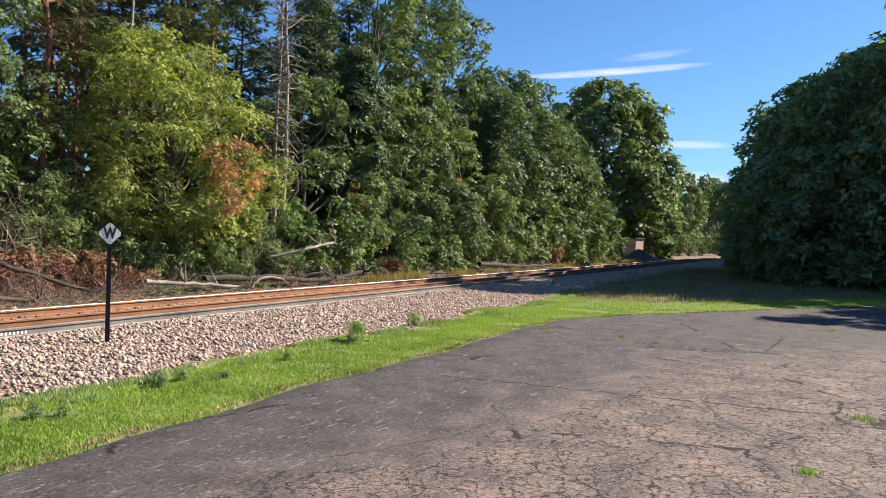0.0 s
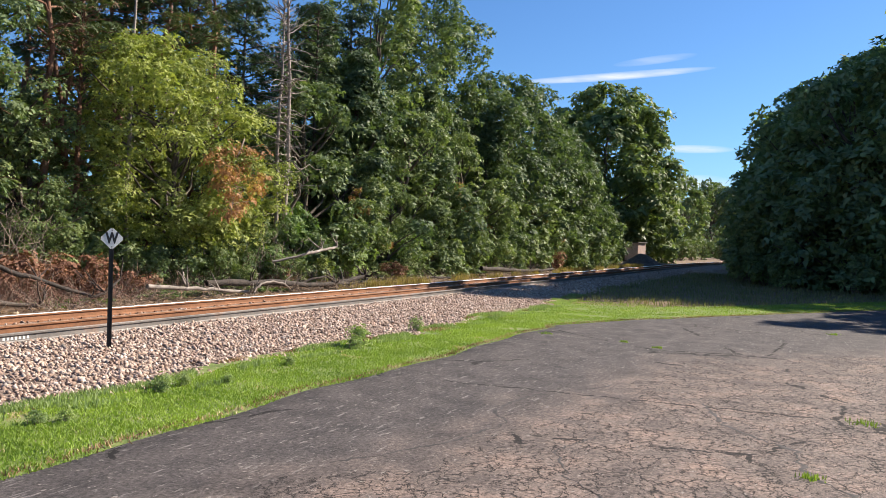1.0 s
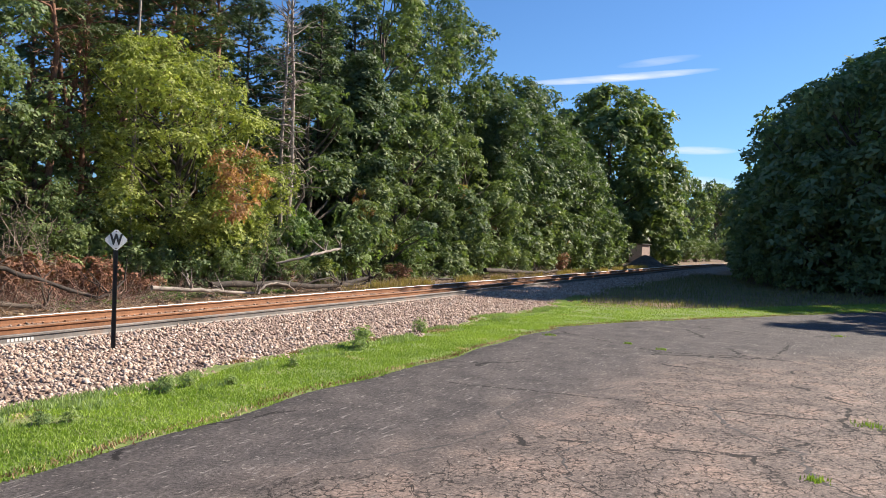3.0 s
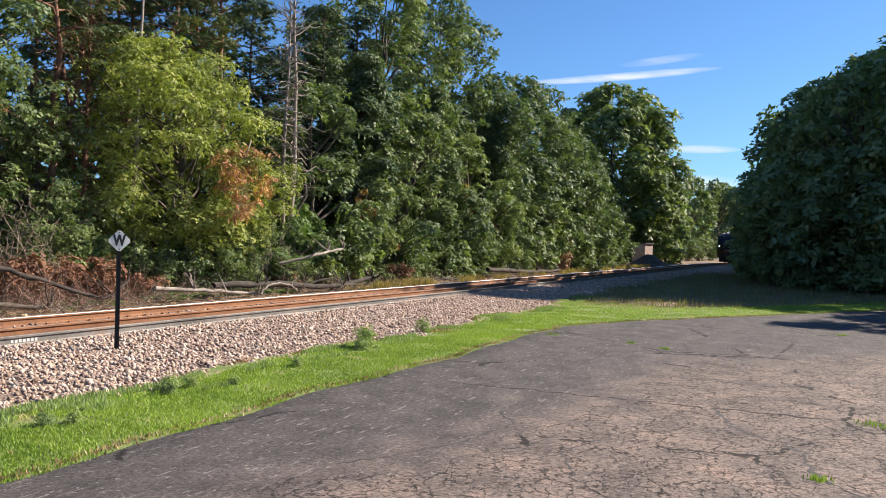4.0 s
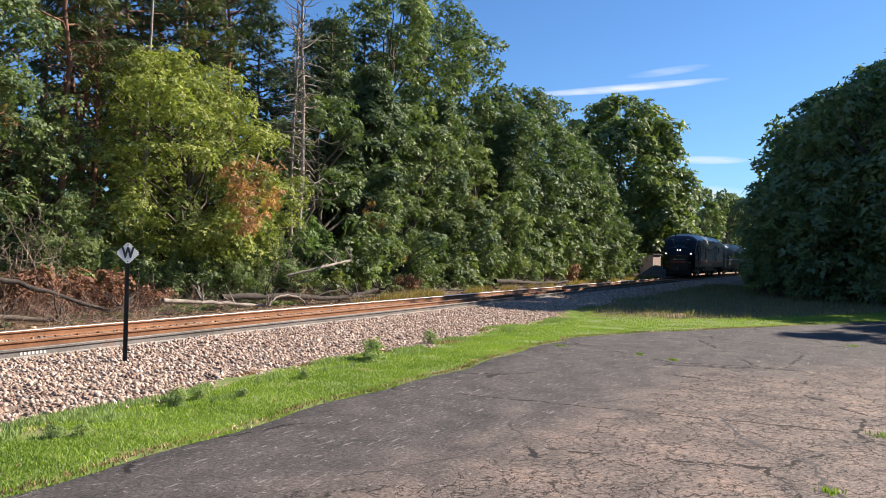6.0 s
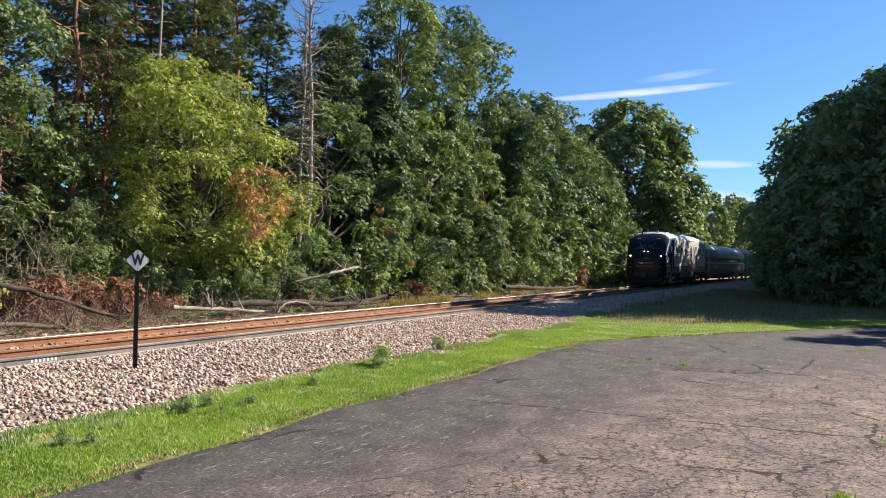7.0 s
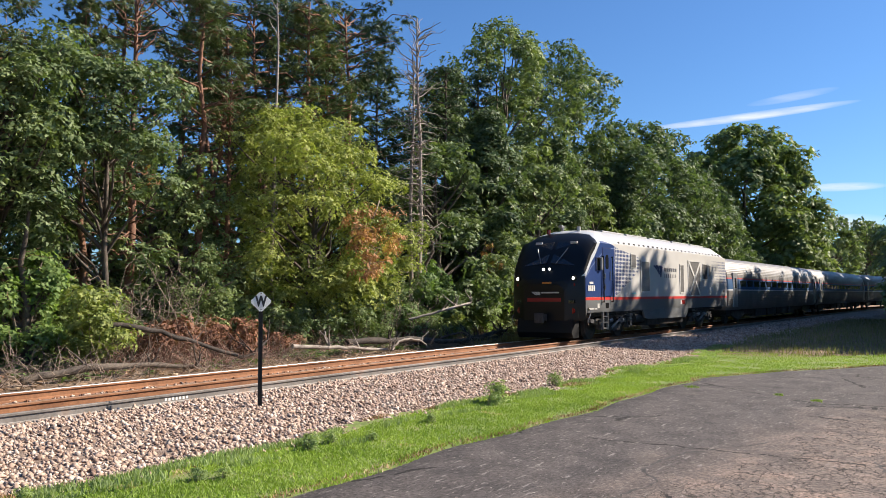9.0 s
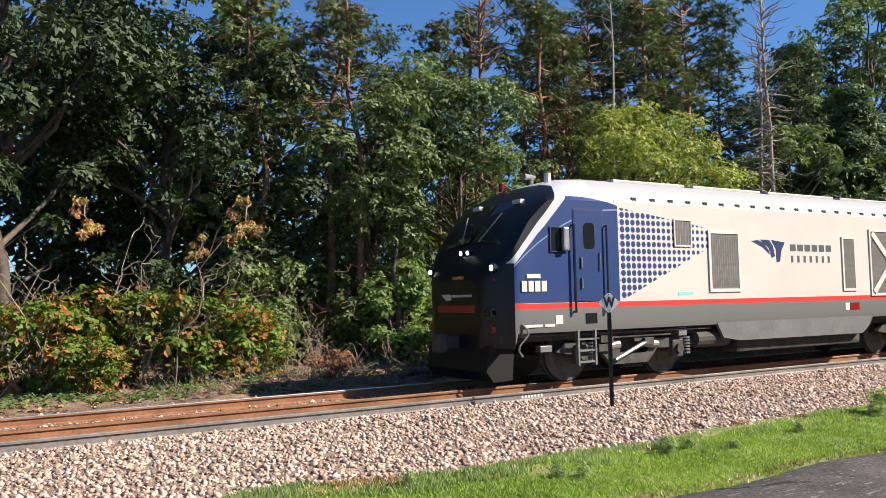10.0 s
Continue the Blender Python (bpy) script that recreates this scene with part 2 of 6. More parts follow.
def leaves(clumps, count, size, rg, flat=0.35, shell=0.55, droop=0.15, narrow=0.62, whole=False, spray=7, reach=2.3, squash=0.8):
    """Leaf blades in star-like sprays that share one tilt, set on the shells of clumps (x, y, z, radius), thinner below."""
    c = np.asarray(clumps, float)
    w = c[:, 3] ** 2
    ns = max(1, count // spray)
    pick = rg.choice(len(c), ns, p=w / w.sum())
    d = rg.normal(size=(ns, 3))
    d /= np.linalg.norm(d, axis=1)[:, None]
    d[:, 2] = np.where((d[:, 2] < -0.15) & (rg.random(ns) < 0.6), -0.6 * d[:, 2], d[:, 2])
    rad = c[pick, 3] * (shell + (1.08 - shell) * rg.random(ns) ** 0.6)
    mid = c[pick, :3] + d * rad[:, None] * np.array([1, 1, squash])
    sn = d * 0.8 + rg.normal(size=(ns, 3)) * 0.3 + np.array([0, 0, 0.35 + flat * 0.6])
    sn /= np.linalg.norm(sn, axis=1)[:, None]
    sa = np.cross(sn, rg.normal(size=(ns, 3)))
    sa /= np.linalg.norm(sa, axis=1)[:, None]
    sb = np.cross(sn, sa)
    mid, sn, sa, sb = (np.repeat(q, spray, axis=0) for q in (mid, sn, sa, sb))
    n = ns * spray
    th = rg.random(n) * 6.283
    out = sa * np.cos(th)[:, None] + sb * np.sin(th)[:, None]
    r = np.sqrt(rg.random(n))[:, None] * size * reach
    pos = mid + out * r - np.array([0, 0, 1]) * r * r / (size * reach) * 0.35
    nrm = sn + rg.normal(size=(n, 3)) * 0.3
    nrm /= np.linalg.norm(nrm, axis=1)[:, None]
    a = out + rg.normal(size=(n, 3)) * 0.35
    a -= nrm * (a * nrm).sum(1)[:, None]
    a /= np.linalg.norm(a, axis=1)[:, None] + 1e-9
    b = np.cross(nrm, a)
    s = size * (0.6 + 0.8 * rg.random(n))[:, None]
    a, b = a * s, b * s * narrow
    tip = pos + a - np.array([0, 0, 1]) * s * droop
    if whole:
        v = np.stack([pos - a, pos - a * 0.1 + b, tip, pos - a * 0.1 - b], 1).reshape(-1, 3)
        return v, np.arange(n * 4).reshape(-1, 4)
    v = np.stack([pos - a * 0.6 - b * 1.1, pos - a * 0.6 + b * 1.1, tip], 1).reshape(-1, 3)
    return v, np.arange(n * 3).reshape(-1, 3)


def crown_clumps(rg, centre, radii, n, r0, r1, lower=-1.0):
    """Clump centres inside an uneven ellipsoid, for shrubs."""
    c, rr = np.array(centre), np.array(radii)
    out = []
    while len(out) < n:
        d = rg.normal(size=3)
        d /= np.linalg.norm(d)
        q = c + d * rr * (0.35 + 0.65 * rg.random() ** 0.5) * (0.8 + 0.35 * noise.noise(tuple(d * 1.7 + n)))
        if q[2] < c[2] + lower * rr[2]:
            continue
        out.append((*q, r0 + (r1 - r0) * rg.random() ** 1.3))
    return out


DOME = ((0, 0.6), (0.15, 0.88), (0.4, 1.0), (0.65, 0.88), (0.85, 0.58), (1, 0.14))
COLUMN = ((0, 0.95), (0.3, 1.0), (0.7, 0.85), (0.9, 0.6), (1, 0.2))
CONE = ((0, 0.9), (0.2, 1.0), (0.5, 0.72), (0.8, 0.36), (1, 0.05))
VASE = ((0, 0.4), (0.3, 0.75), (0.6, 1.0), (0.85, 0.8), (1, 0.3))


def profiled_clumps(rg, z0, z1, spread, depth, n, r0, r1, shape, lean, ragged=0.45, gap=-0.18):
    """Clump centres near the skin of a crown whose radius follows shape from foot to top, with bays and gaps."""
    ks, rs = [a for a, _ in shape], [b for _, b in shape]
    off = rg.random(3) * 50
    out = []
    while len(out) < n:
        k = rg.random()
        if rg.random() > np.interp(k, ks, rs) + 0.15:
            continue
        a = rg.random() * 6.283
        lump = 1 + ragged * noise.noise((math.cos(a) * 1.3 + off[0], math.sin(a) * 1.3 + off[1], k * 3.2 + off[2]))
        r = np.interp(k, ks, rs) * lump * (0.4 + 0.6 * rg.random() ** 0.45)
        top = z1 + (z1 - z0) * 0.12 * ragged * noise.noise((math.cos(a) * 1.1 + off[1], math.sin(a) * 1.1, off[0]))
        q = np.array([math.cos(a) * r * spread + lean[0] * k, math.sin(a) * r * depth + lean[1] * k, z0 + (top - z0) * k])
        if noise.noise(tuple(q * 0.42 + off)) < gap:
            continue
        out.append((*q, r0 + (r1 - r0) * rg.random() ** 1.3))
    return out


def limb(rg, a, b, r0, r1, n=5, wob=0.12):
    a, b = np.array(a, float), np.array(b, float)
    L = np.linalg.norm(b - a)
    out = []
    for i in range(n):
        t = i / (n - 1)
        p = a + (b - a) * t
        if 0 < i < n - 1:
            p = p + rg.normal(size=3) * wob * L / n
        out.append((*p, r0 + (r1 - r0) * t))
    return out


def tree(name, height, spread, seed, leaf=LEAF_MID, bark=BARK, count=14000, size=0.2, low=0.12, trunk_r=0.18, clumps=70, depth=None, lean=(0, 0), shape=DOME, ragged=0.45, gap=-0.18, puff=1.0):
    """A broadleaved tree: tapered trunk with limbs, and a crown of leaves in uneven clumps."""
    rg = np.random.default_rng(seed)
    t = new(name)
    cr = profiled_clumps(rg, height * low, height * 0.97, spread * 0.95, (depth or spread) * 0.95, clumps, (height * 0.022 + 0.18) * puff, (height * 0.045 + 0.42) * puff, shape, lean, ragged, gap)
    paths = [limb(rg, (0, 0, -0.3), (lean[0] * 0.8, lean[1] * 0.8, height * 0.82), trunk_r, trunk_r * 0.25, 8, 0.15)]
    for c in cr[:: max(1, clumps // 26)]:
        z = max(height * low * 0.8, c[2] - height * 0.22)
        k = min(1, z / (height * 0.8))
        paths.append(limb(rg, (lean[0] * 0.8 * k, lean[1] * 0.8 * k, z), c[:3], trunk_r * 0.4, 0.02, 5))
    mesh_part("trunk", fast_mesh("trunk", *tubes(paths, 7), bark, True), t)
    mesh_part("crown", fast_mesh("crown", *leaves(cr, count, size, rg), leaf), t)
    return t


def pine(name, height, seed, needles=NEEDLES, bark=BARK_PINE, start=0.5, spread=2.4, count=9000, trunk_r=0.15, limbs=22, stubs=30, flat_top=False):
    """A tall pine: bare reddish trunk with dead stubs, needles in flat pads along its upper limbs."""
    rg = np.random.default_rng(seed)
    t = new(name)
    top = np.array([rg.normal() * 0.4, rg.normal() * 0.4, height])
    stem = limb(rg, (0, 0, -0.3), top, trunk_r, 0.04, 9, 0.06)
    paths = [stem]
    cl = []
    for i in range(limbs):
        k = start + (1 - start) * (i / limbs) ** (0.7 if flat_top else 1.0)
        a = i * 2.4 + rg.random() * 1.2
        base = top * min(k, 0.98)
        u = (k - start) / (1 - start)
        L = spread * ((0.75 + 0.5 * u - 0.45 * u ** 4) if flat_top else (1.05 - 0.75 * u)) * (0.65 + 0.5 * rg.random())
        end = base + np.array([math.cos(a) * L, math.sin(a) * L, (0.3 if flat_top else 0.12) * L + rg.normal() * 0.2])
        paths.append(limb(rg, base, end, 0.042, 0.012, 5, 0.25))
        for q in (0.45, 0.62, 0.8, 1.0):
            cl.append((*(base + (end - base) * q + rg.normal(size=3) * np.array([0.25, 0.25, 0.1])), 0.3 + 0.3 * rg.random()))
    for i in range(stubs):
        k = 0.12 + (start - 0.07) * rg.random()
        a = rg.random() * 6.28
        base = top * k
        L = 0.5 + rg.random() * 1.5
        e = base + np.array([math.cos(a) * L, math.sin(a) * L, -0.1 * L + rg.normal() * 0.2])
        paths.append(limb(rg, base, e, 0.016, 0.005, 5, 0.3))
        if L > 1.1:
            m = (base + e) / 2
            paths.append(limb(rg, m, m + rg.normal(size=3) * 0.35, 0.012, 0.004, 4, 0.3))
    mesh_part("trunk", fast_mesh("trunk", *tubes(paths, 6), bark, True), t)
    mesh_part("crown", fast_mesh("crown", *leaves(cl, count, 0.13, rg, flat=0.9, shell=0.1, narrow=0.13, spray=12, reach=0.55, squash=0.45), needles), t)
    return t


def dead_tree(name, height, seed, bark=BARK_PALE, r=0.16, fork=0.75, twigs=34):
    """A leafless standing trunk with broken side branches."""
    rg = np.random.default_rng(seed)
    t = new(name)
    top = np.array([rg.normal() * 0.3, rg.normal() * 0.3, height])
    mesh_part("trunk", fast_mesh("trunk", *tubes([limb(rg, (0, 0, -0.3), top, r, 0.03, 9, 0.035)], 8), bark, True), t)
    paths = []
    for i in range(twigs):
        k = 0.25 + 0.74 * rg.random()
        a = rg.random() * 6.28
        L = (0.4 + 1.5 * rg.random()) * (1.2 - 0.6 * k)
        b = top * k
        e = b + np.array([math.cos(a) * L, math.sin(a) * L, L * (0.7 * (k > fork) - 0.1 + 0.25 * rg.normal())])
        paths.append(limb(rg, b, e, 0.03, 0.006, 5, 0.25))
    tagged(mesh_part("branch", fast_mesh("branch", *tubes(paths, 5), bark, True), t), kind="stuff")
    return t


def shrub(name, height, spread, seed, leaf=LEAF_SHRUB, count=5000, size=0.11, clumps=30, twig=TWIG, whole=False):
    rg = np.random.default_rng(seed)
    t = new(name)
    cr = crown_clumps(rg, (0, 0, height * 0.48), (spread, spread, height * 0.5), clumps, height * 0.09 + 0.12, height * 0.15 + 0.2, -0.95)
    paths = [limb(rg, (rg.normal() * 0.15, rg.normal() * 0.15, -0.1), c[:3], 0.025, 0.006, 4) for c in cr[::2]]
    mesh_part("stem", fast_mesh("stem", *tubes(paths, 5), twig, True), t)
    mesh_part("foliage", fast_mesh("foliage", *leaves(cr, count, size, rg, shell=0.3, whole=whole), leaf), t)
    return t


def brush(name, width, height, seed, twig=TWIG, n=120, up=0.3):
    """A heap or thicket of bare twigs."""
    rg = np.random.default_rng(seed)
    paths = []
    for i in range(n):
        x, y = rg.normal() * width * 0.4, rg.normal() * width * 0.3
        L = height * (0.4 + 0.8 * rg.random())
        d = np.array([rg.normal() * 0.7, rg.normal() * 0.5, up + rg.random() * (0.35 + up * 2)])
        d /= np.linalg.norm(d)
        a = np.array([x, y, 0.02])
        paths.append(limb(rg, a, a + d * L, 0.012, 0.004, 5, 0.35))
        if rg.random() < 0.7:
            m = a + d * L * 0.5
            paths.append(limb(rg, m, m + (d + rg.normal(size=3) * 0.6) * L * 0.4, 0.007, 0.003, 4, 0.3))
    return tagged(new(name, fast_mesh(name, *tubes(paths, 3), twig, True)), kind="stuff")


def rounded(x0, x1, z0, z1, r, n=4):
    """The outline of a rectangle with rounded corners."""
    out = []
    for cx, cz, a in ((x1 - r, z1 - r, 0), (x0 + r, z1 - r, 90), (x0 + r, z0 + r, 180), (x1 - r, z0 + r, 270)):
        for i in range(n + 1):
            q = radians(a + 90 * i / n)
            out.append((cx + r * math.cos(q), cz + r * math.sin(q)))
    return out


def put(ob, x, y, z=0.0, turn=0.0, scale=1.0):
    ob.matrix_basis = pose(x, y, z, 0, 0, turn) @ Matrix.Scale(scale, 4)
    return ob


def again(ob, x, y, z=0.0, turn=0.0, scale=1.0):
    c = copy_thing(ob, Matrix.Identity(4))
    c.matrix_basis = pose(x, y, z, 0, 0, turn) @ Matrix.Scale(scale, 4)
    return c

# ---- ground ----
RAIL_Z, TRACK_Y, CANT = 0.25, 13.59, 0.005
GAUGE = 0.7525


def bend(x):
    """How far the line has curved away to the near side at a distance along it, and its heading in degrees."""
    d = max(0.0, x - 80.0)
    return d * d / 968.0, -math.degrees(d / 484.0)


def lot_edge(x):
    """Where the asphalt ends towards the railway, by distance along it."""
    if x < 18.5:
        return 5.86 + 0.07 * math.sin(x * 0.9) + 0.05 * math.sin(x * 2.3 + 1)
    d = x - 18.5
    return 5.86 - 0.62 * d + 0.75 * (1 - math.exp(-d * 0.7)) + 0.05 * math.sin(x * 2.1)


def height(x, y):
    """The ground's own height: level by the lot, a low bank under the wood."""
    z = -0.05
    if y > 16.5:
        z += min(0.5, (y - 16.5) * 0.035) + 0.05 * noise.noise((x * 0.4, y * 0.4, 0))
    if y > 30:
        z += min(6, (y - 30) * 0.05)
    return z


def sheet(name, xs, ys, zf, mat, keep=None):
    vs = [(x, y, zf(x, y)) for x in xs for y in ys]
    ny = len(ys)
    fs = []
    for i in range(len(xs) - 1):
        for j in range(ny - 1):
            if keep is None or keep((xs[i] + xs[i + 1]) / 2, (ys[j] + ys[j + 1]) / 2):
                a = i * ny + j
                fs.append((a, a + ny, a + ny + 1, a + 1))
    return new(name, fast_mesh(name, vs, fs, mat, True))


def spread_axis(lo, hi, step, far):
    inner = list(np.arange(lo, hi, step))
    out, d, s = [], lo, step
    while d > -far:
        s *= 1.5
        d -= s
        out.append(d)
    up, d, s = [], hi, step
    while d < far:
        up.append(d)
        s *= 1.5
        d += s
    return out[::-1] + inner + up


DIRT = surface("ground_dirt_litter", [(0.25, (0.1, 0.07, 0.045)), (0.5, (0.19, 0.13, 0.085)), (0.75, (0.3, 0.2, 0.13))], 1.1, 0.95, 14, bump_size=0.05, bump_strength=0.9)
ground = sheet("ground", spread_axis(-30, 130, 0.8, 2500), spread_axis(-20, 40, 0.8, 2500), height, DIRT)
tagged(ground, "brown leaf litter and bare earth", "ground", kind="structure")


def asphalt_material():
    m, nd, ln, b = shader("asphalt_cracked")
    v = coords(nd, ln)
    big = noise_tex(nd, ln, v, 0.22, 4)
    mid = noise_tex(nd, ln, v, 1.7, 5)
    fine = noise_tex(nd, ln, v, 60, 4, 0.85)
    sep = nd.new("ShaderNodeSeparateXYZ")
    ln.new(v, sep.inputs[0])
    # an older brownish worn field inside a newer dark band along the edge
    far = nmath(nd, ln, "MULTIPLY", nmath(nd, ln, "SUBTRACT", nmath(nd, ln, "MULTIPLY_ADD", sep.outputs[1], -1.0, 17.2), sep.outputs[0]), 0.5)
    near = nmath(nd, ln, "SUBTRACT", nmath(nd, ln, "MULTIPLY_ADD", sep.outputs[0], -0.16, 4.9), sep.outputs[1])
    field = nmath(nd, ln, "ADD", nmath(nd, ln, "MINIMUM", near, far), nmath(nd, ln, "MULTIPLY_ADD", big, 2.4, -1.2))
    worn = nmath(nd, ln, "MINIMUM", nmath(nd, ln, "MAXIMUM", nmath(nd, ln, "MULTIPLY_ADD", field, 0.55, 0.2), 0.0), 1.0)
    col = mixc(nd, ln, worn, ramp(nd, ln, mid, [(0.3, (0.042, 0.038, 0.039)), (0.7, (0.1, 0.088, 0.086))]),
               ramp(nd, ln, mid, [(0.32, (0.098, 0.08, 0.074)), (0.5, (0.165, 0.132, 0.117)), (0.68, (0.255, 0.188, 0.156))]))
    # grains of stone
    grit = noise_tex(nd, ln, v, 22, 4, 0.75)
    col = mixc(nd, ln, 1.0, col, ramp(nd, ln, grit, [(0.36, (0.45, 0.45, 0.45)), (0.64, (1.55, 1.53, 1.5))]), "MULTIPLY")
    col = mixc(nd, ln, 1.0, col, ramp(nd, ln, fine, [(0.36, (0.5, 0.5, 0.5)), (0.64, (1.5, 1.48, 1.45))]), "MULTIPLY")
    # crazed cracks in the worn field
    warp = nd.new("ShaderNodeVectorMath")
    warp.operation = "ADD"
    ntx = nd.new("ShaderNodeTexNoise")
    ntx.inputs["Scale"].default_value, ntx.inputs["Detail"].default_value, ntx.inputs["Roughness"].default_value = 2.6, 6.0, 0.7
    ln.new(v, ntx.inputs["Vector"])
    sc = nd.new("ShaderNodeVectorMath")
    sc.operation = "SCALE"
    sc.inputs["Scale"].default_value = 0.35
    ln.new(ntx.outputs["Color"], sc.inputs[0])
    ln.new(v, warp.inputs[0])
    ln.new(sc.outputs[0], warp.inputs[1])

    def cracks(scale, width):
        vo = nd.new("ShaderNodeTexVoronoi")
        vo.feature = "DISTANCE_TO_EDGE"
        vo.inputs["Scale"].default_value = scale
        ln.new(warp.outputs[0], vo.inputs["Vector"])
        return nmath(nd, ln, "LESS_THAN", vo.outputs["Distance"], width)

    dens = nmath(nd, ln, "GREATER_THAN", nmath(nd, ln, "ADD", worn, nmath(nd, ln, "MULTIPLY_ADD", big, 1.4, -0.7)), 0.5)
    c1 = nmath(nd, ln, "MULTIPLY", nmath(nd, ln, "MAXIMUM", cracks(6.0, 0.03), cracks(2.4, 0.013)), dens)
    c2 = nmath(nd, ln, "MULTIPLY", cracks(0.3, 0.009), nmath(nd, ln, "GREATER_THAN", noise_tex(nd, ln, v, 0.33, 2), 0.5))
    cr = nmath(nd, ln, "MAXIMUM", c1, c2)
    breakup = nmath(nd, ln, "GREATER_THAN", noise_tex(nd, ln, v, 3.4, 4), 0.44)
    cr = nmath(nd, ln, "MULTIPLY", cr, breakup)
    col = mixc(nd, ln, nmath(nd, ln, "MULTIPLY", cr, 0.95), col, (0.012, 0.01, 0.009))
    # pale scuffs drawn out along the newer band
    st = nd.new("ShaderNodeMapping")
    st.inputs["Scale"].default_value = (1.1, 7.0, 1.0)
    st.inputs["Rotation"].default_value = (0, 0, 0.25)
    ln.new(v, st.inputs["Vector"])
    scuff = nmath(nd, ln, "MULTIPLY", nmath(nd, ln, "GREATER_THAN", noise_tex(nd, ln, st.outputs[0], 2.2, 5, 0.7), 0.615), nmath(nd, ln, "SUBTRACT", 1.0, worn))
    col = mixc(nd, ln, nmath(nd, ln, "MULTIPLY", scuff, 0.5), col, (0.34, 0.31, 0.29))
    # pale dust and grit in patches
    dust = ramp(nd, ln, noise_tex(nd, ln, v, 0.9, 6, 0.75), [(0.6, (0, 0, 0)), (0.78, (1, 1, 1))])
    dsep = nd.new("ShaderNodeRGBToBW")
    ln.new(dust, dsep.inputs[0])
    col = mixc(nd, ln, nmath(nd, ln, "MULTIPLY", dsep.outputs[0], 0.4), col, (0.24, 0.2, 0.165))
    fleck = nmath(nd, ln, "GREATER_THAN", noise_tex(nd, ln, v, 13, 3, 0.7), 0.65)
    col = mixc(nd, ln, nmath(nd, ln, "MULTIPLY", fleck, 0.55), col, (0.4, 0.36, 0.32))
    ln.new(col, b.inputs["Base Color"])
    b.inputs["Roughness"].default_value = 0.88
    b.inputs["Specular IOR Level"].default_value = 0.3
    bump(nd, ln, nmath(nd, ln, "SUBTRACT", nmath(nd, ln, "MULTIPLY", fine, 0.35), nmath(nd, ln, "MULTIPLY", cr, 1.2)), b, 0.8, 0.02)
    return m


ASPHALT = asphalt_material()
xs = list(np.arange(-40, 18, 0.5)) + list(np.arange(18, 70, 0.5))
vs, fs = [], []
for x in xs:
    e = lot_edge(x)
    for y, z in ((-60, 0), (e - 6, 0), (e - 0.5, 0), (e - 0.05, -0.006), (e, -0.05)):
        vs.append((x, y, z))
for i in range(len(xs) - 1):
    for j in range(4):
        a = i * 5 + j
        fs.append((a, a + 5, a + 6, a + 1))
lot = tagged(new("asphalt_lot", fast_mesh("asphalt_lot", vs, fs, ASPHALT)), "worn cracked asphalt car park with dark edge", "car park", kind="structure")

SEAL = surface("crack_sealer", [(0.3, (0.03, 0.027, 0.026)), (0.7, (0.075, 0.066, 0.062))], 5, 0.85, 40, bump_size=0.004)


def seam(points, width, seed):
    """A long crack filled with dark sealer: a low ragged ribbon on the asphalt."""
    rg = np.random.default_rng(seed)
    vs, fs, n = [], [], 0
    for (x0, y0), (x1, y1) in zip(points, points[1:]):
        L = math.hypot(x1 - x0, y1 - y0)
        k = max(2, int(L / 0.08))
        for i in range(k + (points[-1] == (x1, y1))):
            f = i / k
            nx, ny = (y0 - y1) / L, (x1 - x0) / L
            o, w = rg.normal() * 0.022, width * 0.6 * (0.2 + 1.1 * rg.random())
            x, y = x0 + (x1 - x0) * f + nx * o, y0 + (y1 - y0) * f + ny * o
            vs += [(x - nx * w, y - ny * w, 0.001), (x, y, 0.005), (x + nx * w, y + ny * w, 0.001)]
            n += 1
    for i in range(n - 1):
        a = i * 3
        fs += [(a, a + 3, a + 4, a + 1), (a + 1, a + 4, a + 5, a + 2)]
    return mesh_part("sealed_crack", fast_mesh("sealed_crack", vs, fs, SEAL, True), lot, "crack filled with dark sealer")


for i, (w, pts) in enumerate(((0.035, [(5.9, 3.8), (6.49, 3.51), (7.18, 3.2), (7.88, 3.06), (8.36, 3.07), (8.63, 3.34), (9.24, 3.41), (9.9, 3.3), (11.2, 2.6)]), (0.06, [(19.2, 5.0), (17.07, 4.04), (16.5, 3.27), (16.06, 2.74), (16.04, 2.25), (15.2, 1.2)]), (0.05, [(10.6, 1.3), (9.4, 0.9), (8.61, 0.18), (7.93, 0.09), (7.57, -0.07), (7.37, -0.24), (6.9, -0.5)]), (0.12, [(22.6, 3.4), (21.62, 2.02), (21.5, 1.2), (21.33, 0.3), (21.36, -0.44), (20.6, -1.6)]), (0.05, [(16.52, 1.89), (17.52, 1.73), (17.61, 1.19), (18.4, 0.2)]), (0.02, [(5.2, 1.2), (6.0, 1.35), (6.6, 1.9), (7.4, 2.2), (8.2, 2.0)]))):
    seam(pts, w, i)

# ---- grass verge ----
TURF = surface("turf", [(0.3, (0.1, 0.14, 0.035)), (0.55, (0.16, 0.21, 0.05)), (0.75, (0.25, 0.21, 0.12))], 2.6, 0.95, 40, bump_size=0.03)


def ballast_edge(x):
    e = 7.75 + 0.22 * math.sin(x * 0.7) + 0.12 * math.sin(x * 1.9 + 2)
    if x > 22:
        e += min(1.6, (x - 22) * 0.1)
    return e


